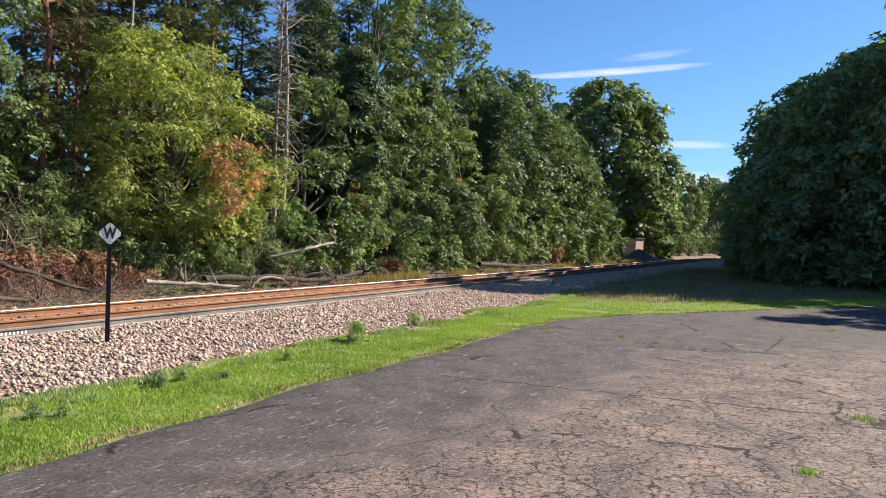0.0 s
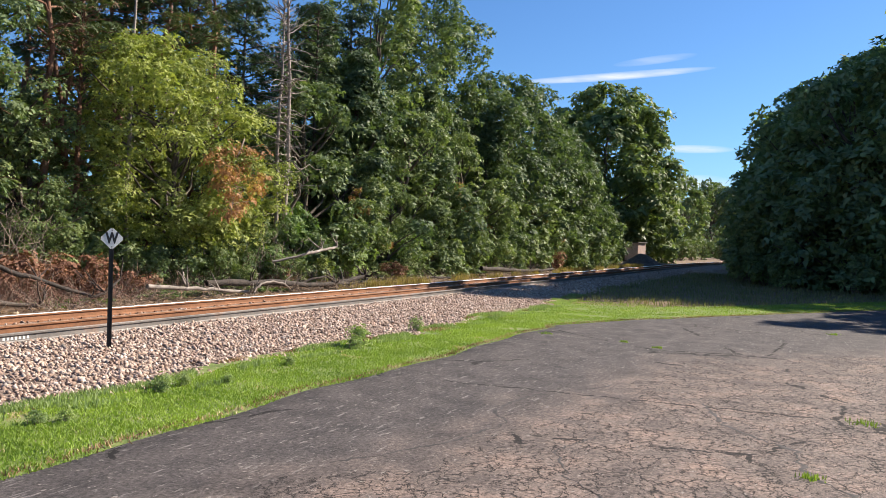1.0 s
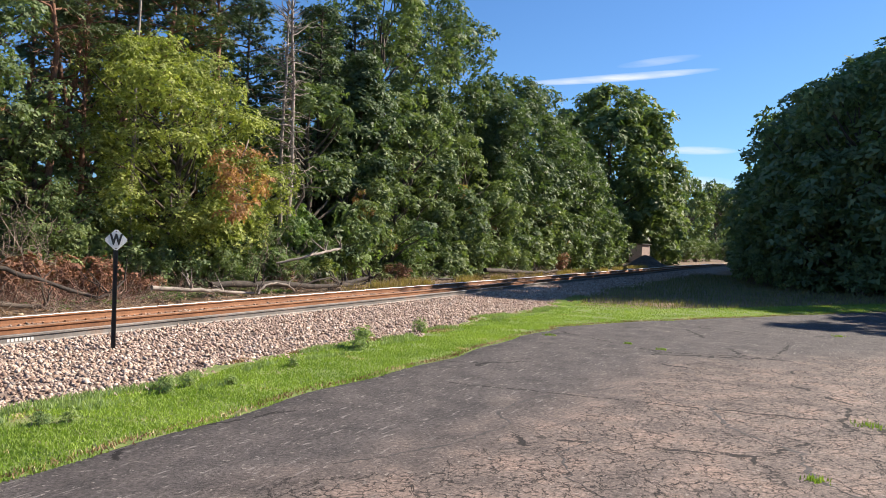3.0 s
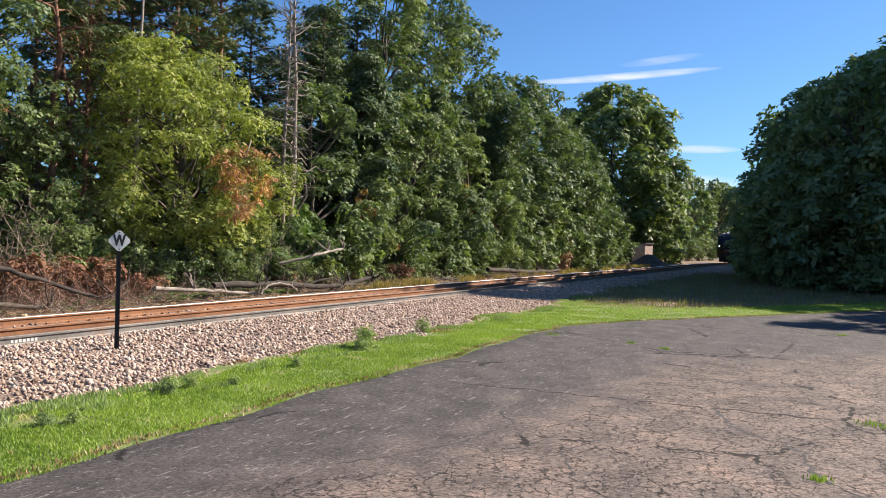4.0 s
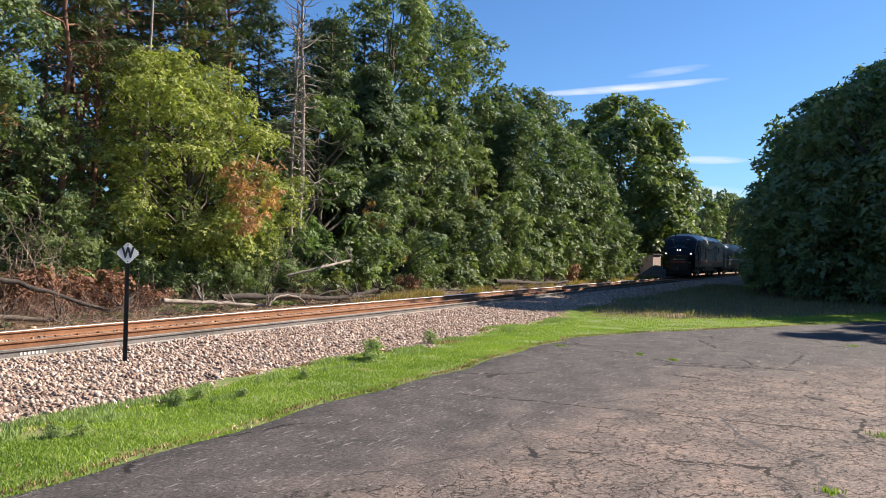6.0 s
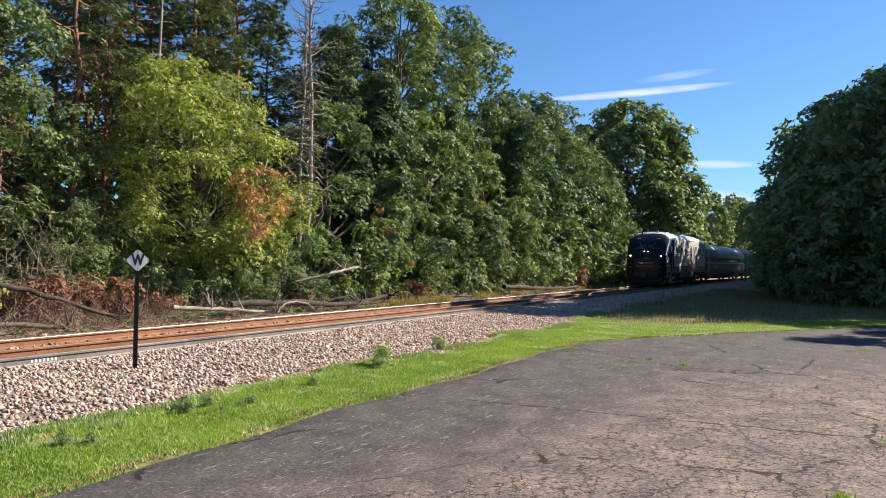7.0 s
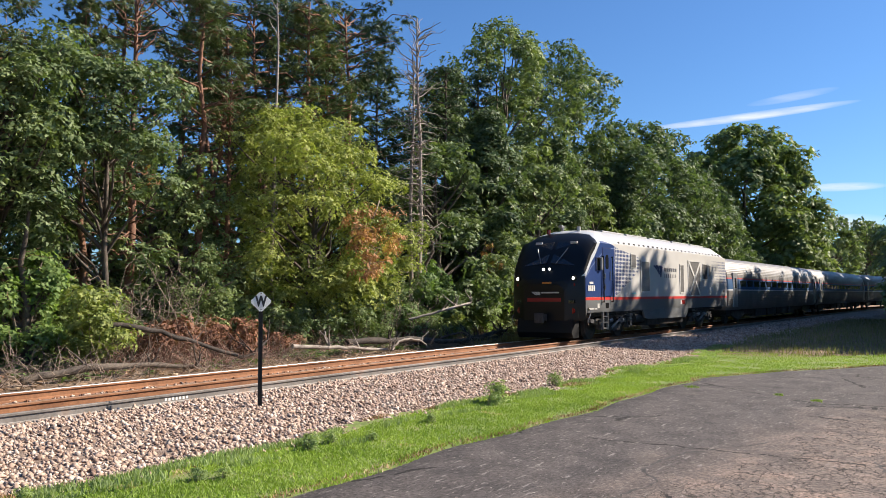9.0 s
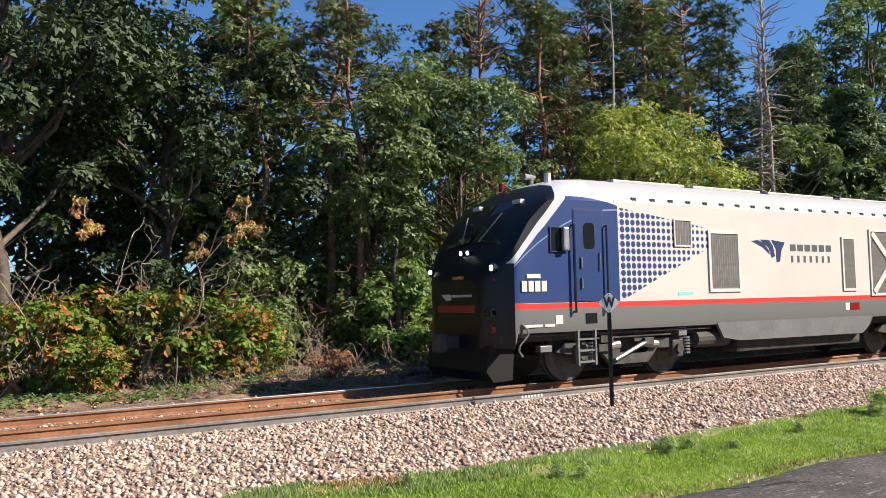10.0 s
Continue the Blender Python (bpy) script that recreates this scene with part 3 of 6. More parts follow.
vs, fs = [], []
xs = list(np.arange(-30, 90, 0.5))
for x in xs:
    a, b = lot_edge(x) - 0.25, min(ballast_edge(x) + 0.4, lot_edge(x) + 3.5 if x > 26 else 99)
    for k in range(7):
        y = a + (b - a) * k / 6
        vs.append((x, y, -0.012 + 0.03 * math.sin(math.pi * k / 6)))
for i in range(len(xs) - 1):
    for j in range(6):
        a = i * 7 + j
        fs.append((a, a + 7, a + 8, a + 1))
verge = tagged(new("grass_verge", fast_mesh("grass_verge", vs, fs, TURF, True)), "turf strip between the car park and the ballast", "verge", kind="structure")


def turf_z(x, y):
    """Height of the turf strip."""
    a, b = lot_edge(x) - 0.25, min(ballast_edge(x) + 0.4, lot_edge(x) + 3.5 if x > 26 else 99)
    return -0.014 + 0.03 * math.sin(math.pi * min(1, max(0, (y - a) / (b - a))))


def blades(name, spots, h, mat, label, width=0.012, bend=0.5):
    """Grass blades as bent quads, rooted at spots."""
    n = len(spots)
    p = np.array(spots)
    a = rng.random(n) * 6.283
    hh = h * (0.45 + 0.9 * rng.random(n))
    side = np.stack([np.cos(a), np.sin(a), 0 * a], 1) * (width * (0.7 + 0.7 * rng.random(n)))[:, None]
    la = rng.random(n) * 6.283
    lean = np.stack([np.cos(la), np.sin(la), 0 * la], 1) * (hh * bend * rng.random(n))[:, None]
    up = np.stack([0 * a, 0 * a, hh], 1)
    v = np.stack([p - side, p + side, p + lean * 0.9 + up], 1).reshape(-1, 3)
    return tagged(new(name, fast_mesh(name, v, np.arange(n * 3).reshape(-1, 3), mat)), label, "grass", kind="stuff")


spots = []
while len(spots) < 160000:
    x = 1 + 44 * rng.random() ** 1.5
    a, b = lot_edge(x), min(ballast_edge(x), lot_edge(x) + (2.8 if x > 28 else 99))
    y = a - 0.1 + (b - a + 0.35) * rng.random()
    if rng.random() > 0.2 + 1.3 * (0.5 + noise.noise((x * 1.3, y * 1.3, 3.0))) - (0.5 if y > b else 0) - (0.55 if y < a + 0.05 else 0):
        continue
    spots.append((x, y, turf_z(x, y)))
blades("verge_grass", spots, 0.032, GRASS_BLADE, "short bright green mown grass", 0.0075, 1.1)
spots, dry = [], []
while len(spots) < 14000:
    x = 1 + 30 * rng.random() ** 1.4
    b = ballast_edge(x)
    y = b - 0.9 * rng.random() ** 1.6 + 0.3
    if noise.noise((x * 0.9, y * 1.6, 7.0)) < 0.02:
        continue
    (dry if noise.noise((x * 0.7, y, 11.0)) > 0.12 and y > b - 0.3 else spots).append((x, y, turf_z(x, y)))
for x in rng.random(5000) * 33 + 1:
    dry.append((x, lot_edge(x) + rng.normal() * 0.05 + 0.03, -0.01))
blades("weedy_grass", spots, 0.075, LEAF_WEED, "taller weedy grass along the ballast", 0.011, 0.9)
blades("dry_fringe", dry, 0.045, LITTER, "dry brown grass at the edges of the verge", 0.01, 1.2)
spots = []
while len(spots) < 30000:
    x, y = 27.5 + 40 * rng.random(), -20 + 29.5 * rng.random()
    if y < lot_edge(x) + 2.3 or y > ballast_edge(x) or (x < 23 and y < 7):
        continue
    spots.append((x, y, -0.03))
blades("rough_grass", spots, 0.17, GRASS_SHADE, "tall uncut grass under the trees", 0.014, 0.6)
spots = []
while len(spots) < 6000:
    x = 26 + 60 * rng.random()
    y = 16.6 + 1.4 * rng.random() ** 1.4
    if noise.noise((x * 0.35, y, 9.0)) < 0.08:
        continue
    spots.append((x, y, -0.02))
blades("dry_grass", spots, 0.3, GRASS_WILD, "dry yellow grass beside the ballast", 0.014, 0.6)

# ---- ballast ----
# the stone bed; its colour is lowered to imitate shadowed gaps between loose stones
STONE = surface("ballast_bed_shaded", [(0.3, (0.17, 0.12, 0.092)), (0.55, (0.28, 0.205, 0.16)), (0.75, (0.36, 0.27, 0.215))], 0.9, 0.9, 30, bump_size=0.03, bump_strength=1.0)


def stone_material():
    m, nd, ln, b = shader("ballast_loose_stone")
    geo = nd.new("ShaderNodeNewGeometry")
    v = coords(nd, ln)
    col = ramp(nd, ln, geo.outputs["Random Per Island"], [(0.0, (0.16, 0.105, 0.08)), (0.25, (0.34, 0.245, 0.19)), (0.65, (0.47, 0.355, 0.28)), (0.92, (0.6, 0.5, 0.42)), (1.0, (0.16, 0.14, 0.13))])
    f = noise_tex(nd, ln, v, 35, 4)
    col = mixc(nd, ln, 1.0, col, ramp(nd, ln, f, [(0.3, (0.75, 0.73, 0.72)), (0.7, (1.15, 1.15, 1.15))]), "MULTIPLY")
    ln.new(col, b.inputs["Base Color"])
    b.inputs["Roughness"].default_value = 0.9
    b.inputs["Specular IOR Level"].default_value = 0.25
    bump(nd, ln, f, b, 0.6, 0.01)
    return m


LOOSE = stone_material()


def bed(x, y):
    """Height of the ballast bed."""
    near = ballast_edge(x)
    if y < near:
        return -0.06
    if y < 12.35:
        z = -0.03 + 0.06 * min(1, (y - near) / (11.4 - near))
    elif y < 15.6:
        z = 0.03 + 0.045 * min(1, (y - 12.35) / 0.3)
    else:
        z = 0.07 - 0.13 * min(1, (y - 15.6) / 1.1)
    return z + 0.018 * noise.noise((x * 1.7, y * 1.7, 5.0)) + 0.012 * noise.noise((x * 6, y * 6, 1.0))


bed_ob = sheet("ballast_bed", list(np.arange(-25, 40, 0.25)) + list(np.arange(40, 330, 2.0)), list(np.arange(7.2, 17.0, 0.25)), bed, STONE)
for v in bed_ob.data.vertices:
    v.co.y -= bend(v.co.x)[0]
tagged(bed_ob, "pinkish crushed stone ballast bed, darkened for shade between the stones", "ballast", kind="structure")


def stone_shapes(k, rg):
    out = []
    for i in range(k):
        d = np.array([(1, 0, 0), (-1, 0, 0), (0, 1, 0), (0, -1, 0), (0, 0, 1), (0, 0, -1)], float)
        d += rg.normal(size=(6, 3)) * 0.28
        out.append(d * np.array([1, 0.75 + 0.25 * rg.random(), 0.6 + 0.25 * rg.random()]))
    return np.array(out)


OCT = np.array([(0, 2, 4), (2, 1, 4), (1, 3, 4), (3, 0, 4), (2, 0, 5), (1, 2, 5), (3, 1, 5), (0, 3, 5)])


def stones(name, pts, label, lo=0.02, hi=0.056):
    n = len(pts)
    rg = np.random.default_rng(len(pts))
    sh = stone_shapes(40, rg)[rg.integers(0, 40, n)]
    a = rg.random(n) * 6.283
    c, s = np.cos(a), np.sin(a)
    x = sh[:, :, 0] * c[:, None] - sh[:, :, 1] * s[:, None]
    y = sh[:, :, 0] * s[:, None] + sh[:, :, 1] * c[:, None]
    v = np.stack([x, y, sh[:, :, 2]], -1) * (lo + (hi - lo) * rg.random(n) ** 1.6)[:, None, None] + np.array(pts)[:, None]
    f = OCT[None] + (np.arange(n) * 6)[:, None, None]
    return tagged(new(name, fast_mesh(name, v.reshape(-1, 3), f.reshape(-1, 3), LOOSE)), label, "stones", kind="stuff")


pts = []
while len(pts) < 42000:
    x = -6 + 40 * rng.random() ** 1.25
    y = 7.35 + 5.0 * rng.random()
    if y < ballast_edge(x) - 0.25 * rng.random() ** 2:
        continue
    pts.append((x, y, bed(x, max(y, ballast_edge(x))) + 0.012 * rng.random()))
stones("ballast_stones", pts, "loose pinkish crushed stone")
pts = []
while len(pts) < 9000:
    x = -8 + 50 * rng.random()
    y = 12.3 + 4.0 * rng.random()
    pts.append((x, y, bed(x, y) + 0.01 * rng.random()))
stones("track_stones", pts, "crushed stone between the rails", 0.025, 0.05)

pts = []
while len(pts) < 7000:
    x = 33 + 42 * rng.random() ** 1.3
    y = 8.2 + 4.2 * rng.random()
    if y > ballast_edge(x) - 0.2:
        pts.append((x, y, bed(x, max(y, ballast_edge(x))) + 0.015 * rng.random()))
stones("ballast_stones", pts, "crushed stone in the shade of the trees", 0.035, 0.085)

# ---- railway ----
RAIL_OUT = [(-0.075, 0), (0.075, 0), (0.075, 0.012), (0.02, 0.03), (0.009, 0.045), (0.009, 0.125), (0.037, 0.14), (0.037, 0.17), (0.028, 0.18), (-0.028, 0.18), (-0.037, 0.17), (-0.037, 0.14), (-0.009, 0.125), (-0.009, 0.045), (-0.02, 0.03), (-0.075, 0.012)]


def rail(name, y, ztop, mats, parent, label, x0=-40, x1=330, top=1, wob=0.0):
    bm = bmesh.new()
    rings = []
    for x in ([x0, 80.0] + list(np.arange(84, x1, 4.0)) if not wob else np.linspace(x0, x1, 90)):
        o = -bend(x)[0] + wob * math.sin(x * 0.21) + 0.5 * wob * math.sin(x * 0.53)
        rings.append([bm.verts.new((x, y + o + a, ztop - 0.18 + b)) for a, b in RAIL_OUT])
    n = len(RAIL_OUT)
    for r, q in zip(rings, rings[1:]):
        for i in range(n):
            f = bm.faces.new((r[i], q[i], q[(i + 1) % n], r[(i + 1) % n]))
            f.material_index = top if i in (7, 8, 9) else 0
    bm.faces.new(rings[0]), bm.faces.new(rings[-1][::-1])
    return part(name, bm, mats, parent, label)


RAIL_DULL = plain("rail_dull_top", (0.2, 0.11, 0.065), 0.55, 0.4, dirt=0.3)
track = tagged(new("railway_track"), "rusty steel rails on dark wooden ties in ballast", "railway track", kind="structure")
track.location = (0, TRACK_Y, 0)
rail("rail", -GAUGE, RAIL_Z + CANT / 2, [RUST, RAIL_DULL], track, "rust-brown rail with polished top")
rail("rail", GAUGE, RAIL_Z - CANT / 2, [RUST, RAIL_TOP], track, "rust-brown rail with polished top")
tie_me = None
plate_me = None
for i in range(150):
    x = -8 + i * 0.52
    if tie_me is None:
        o = part("tie", boxed(-0.115, 0.115, -1.3, 1.3, -0.17, 0.0, 0.012), TIE_WOOD, track)
        tie_me = o.data
        bm = bmesh.new()
        for s in (-1, 1):
            z = 0
            box(bm, -0.1, 0.1, s * GAUGE - 0.17, s * GAUGE + 0.17, 0.0, 0.014)
            for q in (-0.11, 0.11):
                box(bm, -0.045, 0.045, s * GAUGE + q - 0.022, s * GAUGE + q + 0.022, 0.014, 0.05)
        p = part("tie_plate", bm, RUST, track, "rusty plate with rail clips")
        plate_me = p.data
    else:
        o = mesh_part("tie", tie_me, track)
        p = mesh_part("tie_plate", plate_me, track)
    tilt = math.degrees(math.atan2(-CANT, 2 * GAUGE))
    o.matrix_basis = pose(x, 0, RAIL_Z - 0.195, tilt, 0, rng.normal() * 0.8)
    p.matrix_basis = pose(x, 0, RAIL_Z - 0.194, tilt, 0, 0)
loose = rail("loose_rail", 0, 0.2, [RAIL_GREY, RUST], None, "grey unused steel rail lying on the ballast beside the track", -40, 190, 0, 0.025)
tagged(loose, category="rail").location = (0, 12.2, 0)
chalk = plain("chalk_white", (0.65, 0.64, 0.62), 0.9)
for i in range(7):
    o = part("chalk_mark", boxed(-0.022, 0.022, -0.012, -0.0095, 0.08, 0.13), chalk, loose, "white chalked mark")
    o.location = (8.95 + i * 0.075, 0.011, 0)

# ---- whistle sign ----
SIGN_WHITE = plain("sign_white_paint", (0.78, 0.78, 0.74), 0.6, dirt=0.2, scale=12)
SIGN_BLACK = plain("black_paint", (0.015, 0.015, 0.016), 0.5, dirt=0.2)
STEEL_DARK = plain("dark_steel_post", (0.035, 0.032, 0.03), 0.6, 0.3, dirt=0.4, scale=10)


def whistle_sign():
    t = tagged(new("whistle_sign"), "white diamond whistle sign on a dark steel post in ballast", "sign")
    bm = bmesh.new()
    box(bm, -0.03, 0.03, -0.006, 0.006, -0.5, 1.5)
    box(bm, -0.03, -0.022, -0.03, 0.006, -0.5, 1.5)
    box(bm, 0.022, 0.03, -0.03, 0.006, -0.5, 1.5)
    post = part("post", bm, STEEL_DARK, t)
    bm = bmesh.new()
    for k in range(26):
        rod(bm, (0, -0.0065, 0.05 + k * 0.05), (0, -0.008, 0.05 + k * 0.05), 0.006, n=8)
    tagged(part("perforation", bm, SIGN_BLACK, post), kind="stuff")
    bm = bmesh.new()
    r = 0.163
    prism(bm, [(0, 1.36), (r, 1.36 + r), (0, 1.36 + 2 * r), (-r, 1.36 + r)], -0.04, -0.036)
    bmesh.ops.bevel(bm, geom=[e for e in bm.edges if abs(e.verts[0].co.y - e.verts[1].co.y) > 0.003], offset=0.02, segments=3, affect="EDGES")
    panel = part("panel", bm, SIGN_WHITE, t, "white diamond panel")
    cu = bpy.data.curves.new("letter", "FONT")
    cu.body, cu.size, cu.align_x, cu.align_y, cu.extrude, cu.offset = "W", 0.21, "CENTER", "CENTER", 0.0015, 0.01
    tmp = new("letter_curve", cu)
    me = bpy.data.meshes.new_from_object(tmp.evaluated_get(bpy.context.evaluated_depsgraph_get()))
    bpy.data.objects.remove(tmp)
    me.materials.append(SIGN_BLACK)
    mesh_part("letter", me, panel, "black letter W", pose(0, -0.042, 1.36 + r, 90, 0, 0) @ Matrix.Diagonal((0.72, 1, 1, 1)))
    for z in (1.36 + 0.045, 1.36 + 2 * r - 0.045):
        part("bolt", rod(bmesh.new(), (0, -0.039, z), (0, -0.048, z), 0.009, n=8), STEEL_DARK, panel)
    return t


put(whistle_sign(), 9.69, 10.62, 0.05, -36, 1.17)

# ---- the wood beyond the railway ----
REAR = ((80, 26, 10, 0.95), (33, 33, 200, 0.9), (47, 32, 300, 1.0), (62, 33, 100, 1.0), (76, 34, 20, 1.05), (27, 31, 60, 0.85), (18, 34, 130, 0.6), (10, 33, 10, 0.62), (5, 29, 100, 0.8), (-4, 27, 40, 0.9), (0, 36, 90, 0.95), (-14, 32, 20, 0.9), (14, 29, 250, 0.5), (24.5, 29, 30, 0.78), (-18, 26, 60, 1.1), (7, 40, 200, 0.7), (-8, 42, 20, 0.9), (20, 42, 100, 0.8), (29.5, 27.5, 310, 0.82), (8.6, 27, 150, 0.85), (3, 31, 210, 1.0))


def wood():
    lab = {"mid": "broadleaved tree in dense green leaf at the wood's edge", "dark": "tall dark green broadleaved tree in the wood"}
    edge, group = "vine-draped tree leafy down to the ground", "trees of the wood"
    # the two-headed tall tree and the feathery ones that follow it
    tall = tagged(put(tree("broadleaf_tree", 18.0, 4.6, 2, LEAF_MID, size=0.105, low=0.12, count=45000, clumps=300, shape=VASE, ragged=0.6, puff=0.8), 41.2, 24), lab["mid"], "tree", group)
    again(tall, 49.5, 24.5, 0, 115, 1.04)
    feather = tagged(put(tree("broadleaf_tree", 15.4, 4.6, 3, LEAF_DARK, size=0.135, low=0.04, count=27000, puff=1.15, clumps=230, shape=DOME, ragged=0.7), 59.5, 22.5), lab["dark"], "tree", group)
    for x, y, turn, k in ((53.5, 22.5, 90, 0.92), (66.5, 22.5, 200, 1.02), (73, 22, 300, 0.78), (34.5, 24.5, 40, 0.86), (80, 24, 160, 0.8), (-12, 25, 190, 1.0)):
        again(feather, x, y, 0.1, turn, k)
    # leafy edge of the wood, draped with vines
    a = tagged(put(tree("broadleaf_tree", 9.0, 2.7, 1, LEAF_MID, size=0.1, low=0.0, count=21000, clumps=150, shape=COLUMN, ragged=0.95, gap=0.05), 29.5, 20.8), edge, "tree", group)
    e = tagged(put(tree("broadleaf_tree", 11.5, 3.1, 4, LEAF_DARK, size=0.1, low=0.0, count=27000, clumps=165, shape=CONE, ragged=0.9, gap=0.05), 34.5, 21.3), "dark green tree leafy down to the ground", "tree", group)
    for ob, x, y, turn, k in ((a, 38.2, 20.6, 80, 1.02), (e, 42.5, 21.2, 200, 0.98), (a, 46.5, 20.8, 300, 1.0), (e, 51, 21, 30, 0.92), (a, 31.8, 20.0, 230, 0.62), (e, 26.8, 21.6, 60, 0.62), (a, 35.5, 19.7, 10, 0.55), (a, 44, 19.6, 170, 0.58), (a, 49.2, 19.5, 50, 0.6), (a, 40.2, 19.5, 130, 0.5)):
        again(ob, x, y, 0.0, turn, k)
    f = tagged(put(tree("broadleaf_tree", 10.0, 3.1, 5, LEAF_MID, size=0.16, low=0.0, count=12000, clumps=150, shape=COLUMN, ragged=0.9, gap=0.0), 55, 20.8, 0, 0, 0.9), edge, "tree", group)
    for x, y, turn, k in ((60, 20.8, 260, 0.95), (64.5, 20.4, 20, 0.85), (69.5, 20.4, 110, 0.95), (74.5, 20.8, 220, 0.9), (57.5, 19.6, 320, 0.5), (67.5, 19.4, 70, 0.5), (72, 19.2, 190, 0.5), (79, 20.6, 300, 0.8)):
        again(f, x, y, 0, turn, k)
    # shaded understorey behind the brush
    u = tagged(put(tree("understorey_tree", 6.0, 2.3, 6, LEAF_MID, size=0.07, low=0.08, count=10500, clumps=110, shape=DOME, ragged=0.8, gap=-0.05), 17.2, 22.4), "small dark tree in the shade of the pines", "tree", "understorey trees")
    for x, y, turn, k in ((14.2, 23.6, 60, 0.9), (9.0, 24.0, 130, 0.95), (6.6, 23.0, 210, 0.85), (11.6, 24.5, 290, 1.0), (19.6, 24.0, 20, 1.05), (24.0, 22.8, 90, 0.95), (16.3, 20.9, 170, 0.6), (23.5, 19.9, 250, 0.6), (25.2, 20.6, 330, 0.75)):
        again(u, x, y, 0.2, turn, k)
    lit = tagged(put(tree("young_tree", 9.6, 2.5, 7, LEAF_MID, size=0.062, low=0.3, count=24000, clumps=80, shape=DOME, ragged=0.9, gap=0.0, trunk_r=0.12), 13.4, 21.3), "slender green tree with gaps in its crown", "tree", "slender trees")
    again(lit, 11.0, 22.4, 0.2, 120, 1.06)
    again(lit, 16.0, 22.6, 0.2, 240, 0.82)
    d = tagged(put(tree("backwoods_tree", 15, 4.6, 8, LEAF_DARK, size=0.24, low=0.02, count=4800, clumps=150), 24, 36, 0.3, 0, 0.7), "broadleaved tree deep in the wood", "tree", "trees deep in the wood")
    for x, y, turn, k in REAR:
        again(d, x, y, 0.3, turn, k)
    # the big maples that overhang the shrubs; their shade is put into the leaf colour
    m = tagged(put(tree("maple_tree", 13.5, 5.0, 9, LEAF_MAPLE_SHADE, size=0.088, low=0.2, count=44000, clumps=170, trunk_r=0.2, gap=-0.04, puff=0.95), 0.8, 22.8), "big maple over shrubs, its drooping leaves coloured dark for shade", "tree", "maples")
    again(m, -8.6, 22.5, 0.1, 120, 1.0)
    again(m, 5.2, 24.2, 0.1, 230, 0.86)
    # the yellow-green tree
    tagged(put(tree("young_tree", 8.9, 4.7, 14, LEAF_BRIGHT, size=0.052, low=0.16, count=88000, clumps=260, trunk_r=0.14, depth=3.2, shape=((0, 0.5), (0.2, 0.92), (0.45, 1.0), (0.7, 0.74), (0.88, 0.42), (1, 0.12)), lean=(-1.2, 0), ragged=0.5), 21.9, 20.6), "yellow-green leafy tree leaning over the brush", "tree", "slender trees")
    # pines
    p = tagged(put(pine("pine_tree", 14.4, 21, start=0.74, spread=3.0, count=17000, flat_top=True, trunk_r=0.17), 26.3, 23.0), "tall pine with a forked reddish trunk and dark flat crown", "pine tree", "pines")
    q = tagged(put(pine("pine_tree", 12.4, 22, NEEDLES_SPARSE, start=0.62, spread=1.9, count=10000, stubs=60), 17.5, 22.0), "thin pine with a bare orange trunk and dead side branches", "pine tree", "pines")
    spruce = tagged(put(pine("spruce_tree", 13.4, 23, start=0.2, spread=2.9, count=32000, limbs=64, stubs=20, bark=BARK), 32.8, 22.6), "dark conifer with drooping boughs", "conifer", "pines")
    again(spruce, 37.2, 23.2, 0, 140, 1.04)
    again(spruce, 29.6, 24.5, 0, 250, 0.95)
    for ob, x, y, turn, k in ((p, 22.6, 24.5, 90, 0.92), (q, 18.3, 22.6, 60, 0.9), (q, 19.9, 24.2, 250, 1.02), (q, 13.3, 22.2, 200, 0.9), (p, 24.2, 26.5, 300, 0.95), (q, 9.3, 22.4, 150, 1.0), (p, 31, 27, 30, 1.05), (p, 28, 29, 170, 1.1), (q, 22.6, 23.2, 90, 1.1), (q, 24.2, 22.4, 190, 1.0), (q, 16.0, 24.5, 20, 0.98), (q, 7.6, 22.0, 280, 0.9), (p, 12.2, 26.5, 130, 0.78), (q, 10.3, 21.3, 320, 0.86), (p, 20.6, 27.5, 200, 0.95)):
        again(ob, x, y, 0.1, turn, k)
    # dead standing trunks
    d = tagged(put(dead_tree("dead_tree", 13.4, 31, r=0.13, twigs=120), 26.5, 19.5), "bare grey dead trunk with broken side branches", "dead tree", "dead trunks")
    again(d, 26.1, 19.7, 0, 140, 0.86)
    tagged(put(dead_tree("dead_tree", 12.6, 32, r=0.09, twigs=12), 20.0, 21.2), "thin crooked pale dead tree", "dead tree", "dead trunks")
    d = tagged(put(dead_tree("dead_tree", 12.6, 33, BARK_PINE, 0.17, 0.5, 130), 14.7, 22.0), "bare branching dead pine above the leaves", "dead tree", "dead trunks")
    again(d, 18.4, 21.8, 0, 70, 0.78)
    # round tree past the shed, and the distance
    r = tagged(put(tree("round_tree", 23.6, 9.8, 41, LEAF_MID, size=0.3, low=0.02, count=50000, puff=1.35, clumps=330, trunk_r=0.35, ragged=0.2, gap=-0.5, shape=((0, 0.92), (0.2, 1.0), (0.5, 1.0), (0.75, 0.85), (0.9, 0.6), (1, 0.2))), 106, 26.4), "big round-crowned broadleaved tree", "tree")
    r = tagged(put(tree("round_tree", 23, 7.4, 42, LEAF_MID, size=0.45, low=0.03, count=6500, clumps=160, trunk_r=0.35), 84, 27, 0, 0, 0.55), "round-crowned broadleaved tree in the distance", "tree", "distant trees")
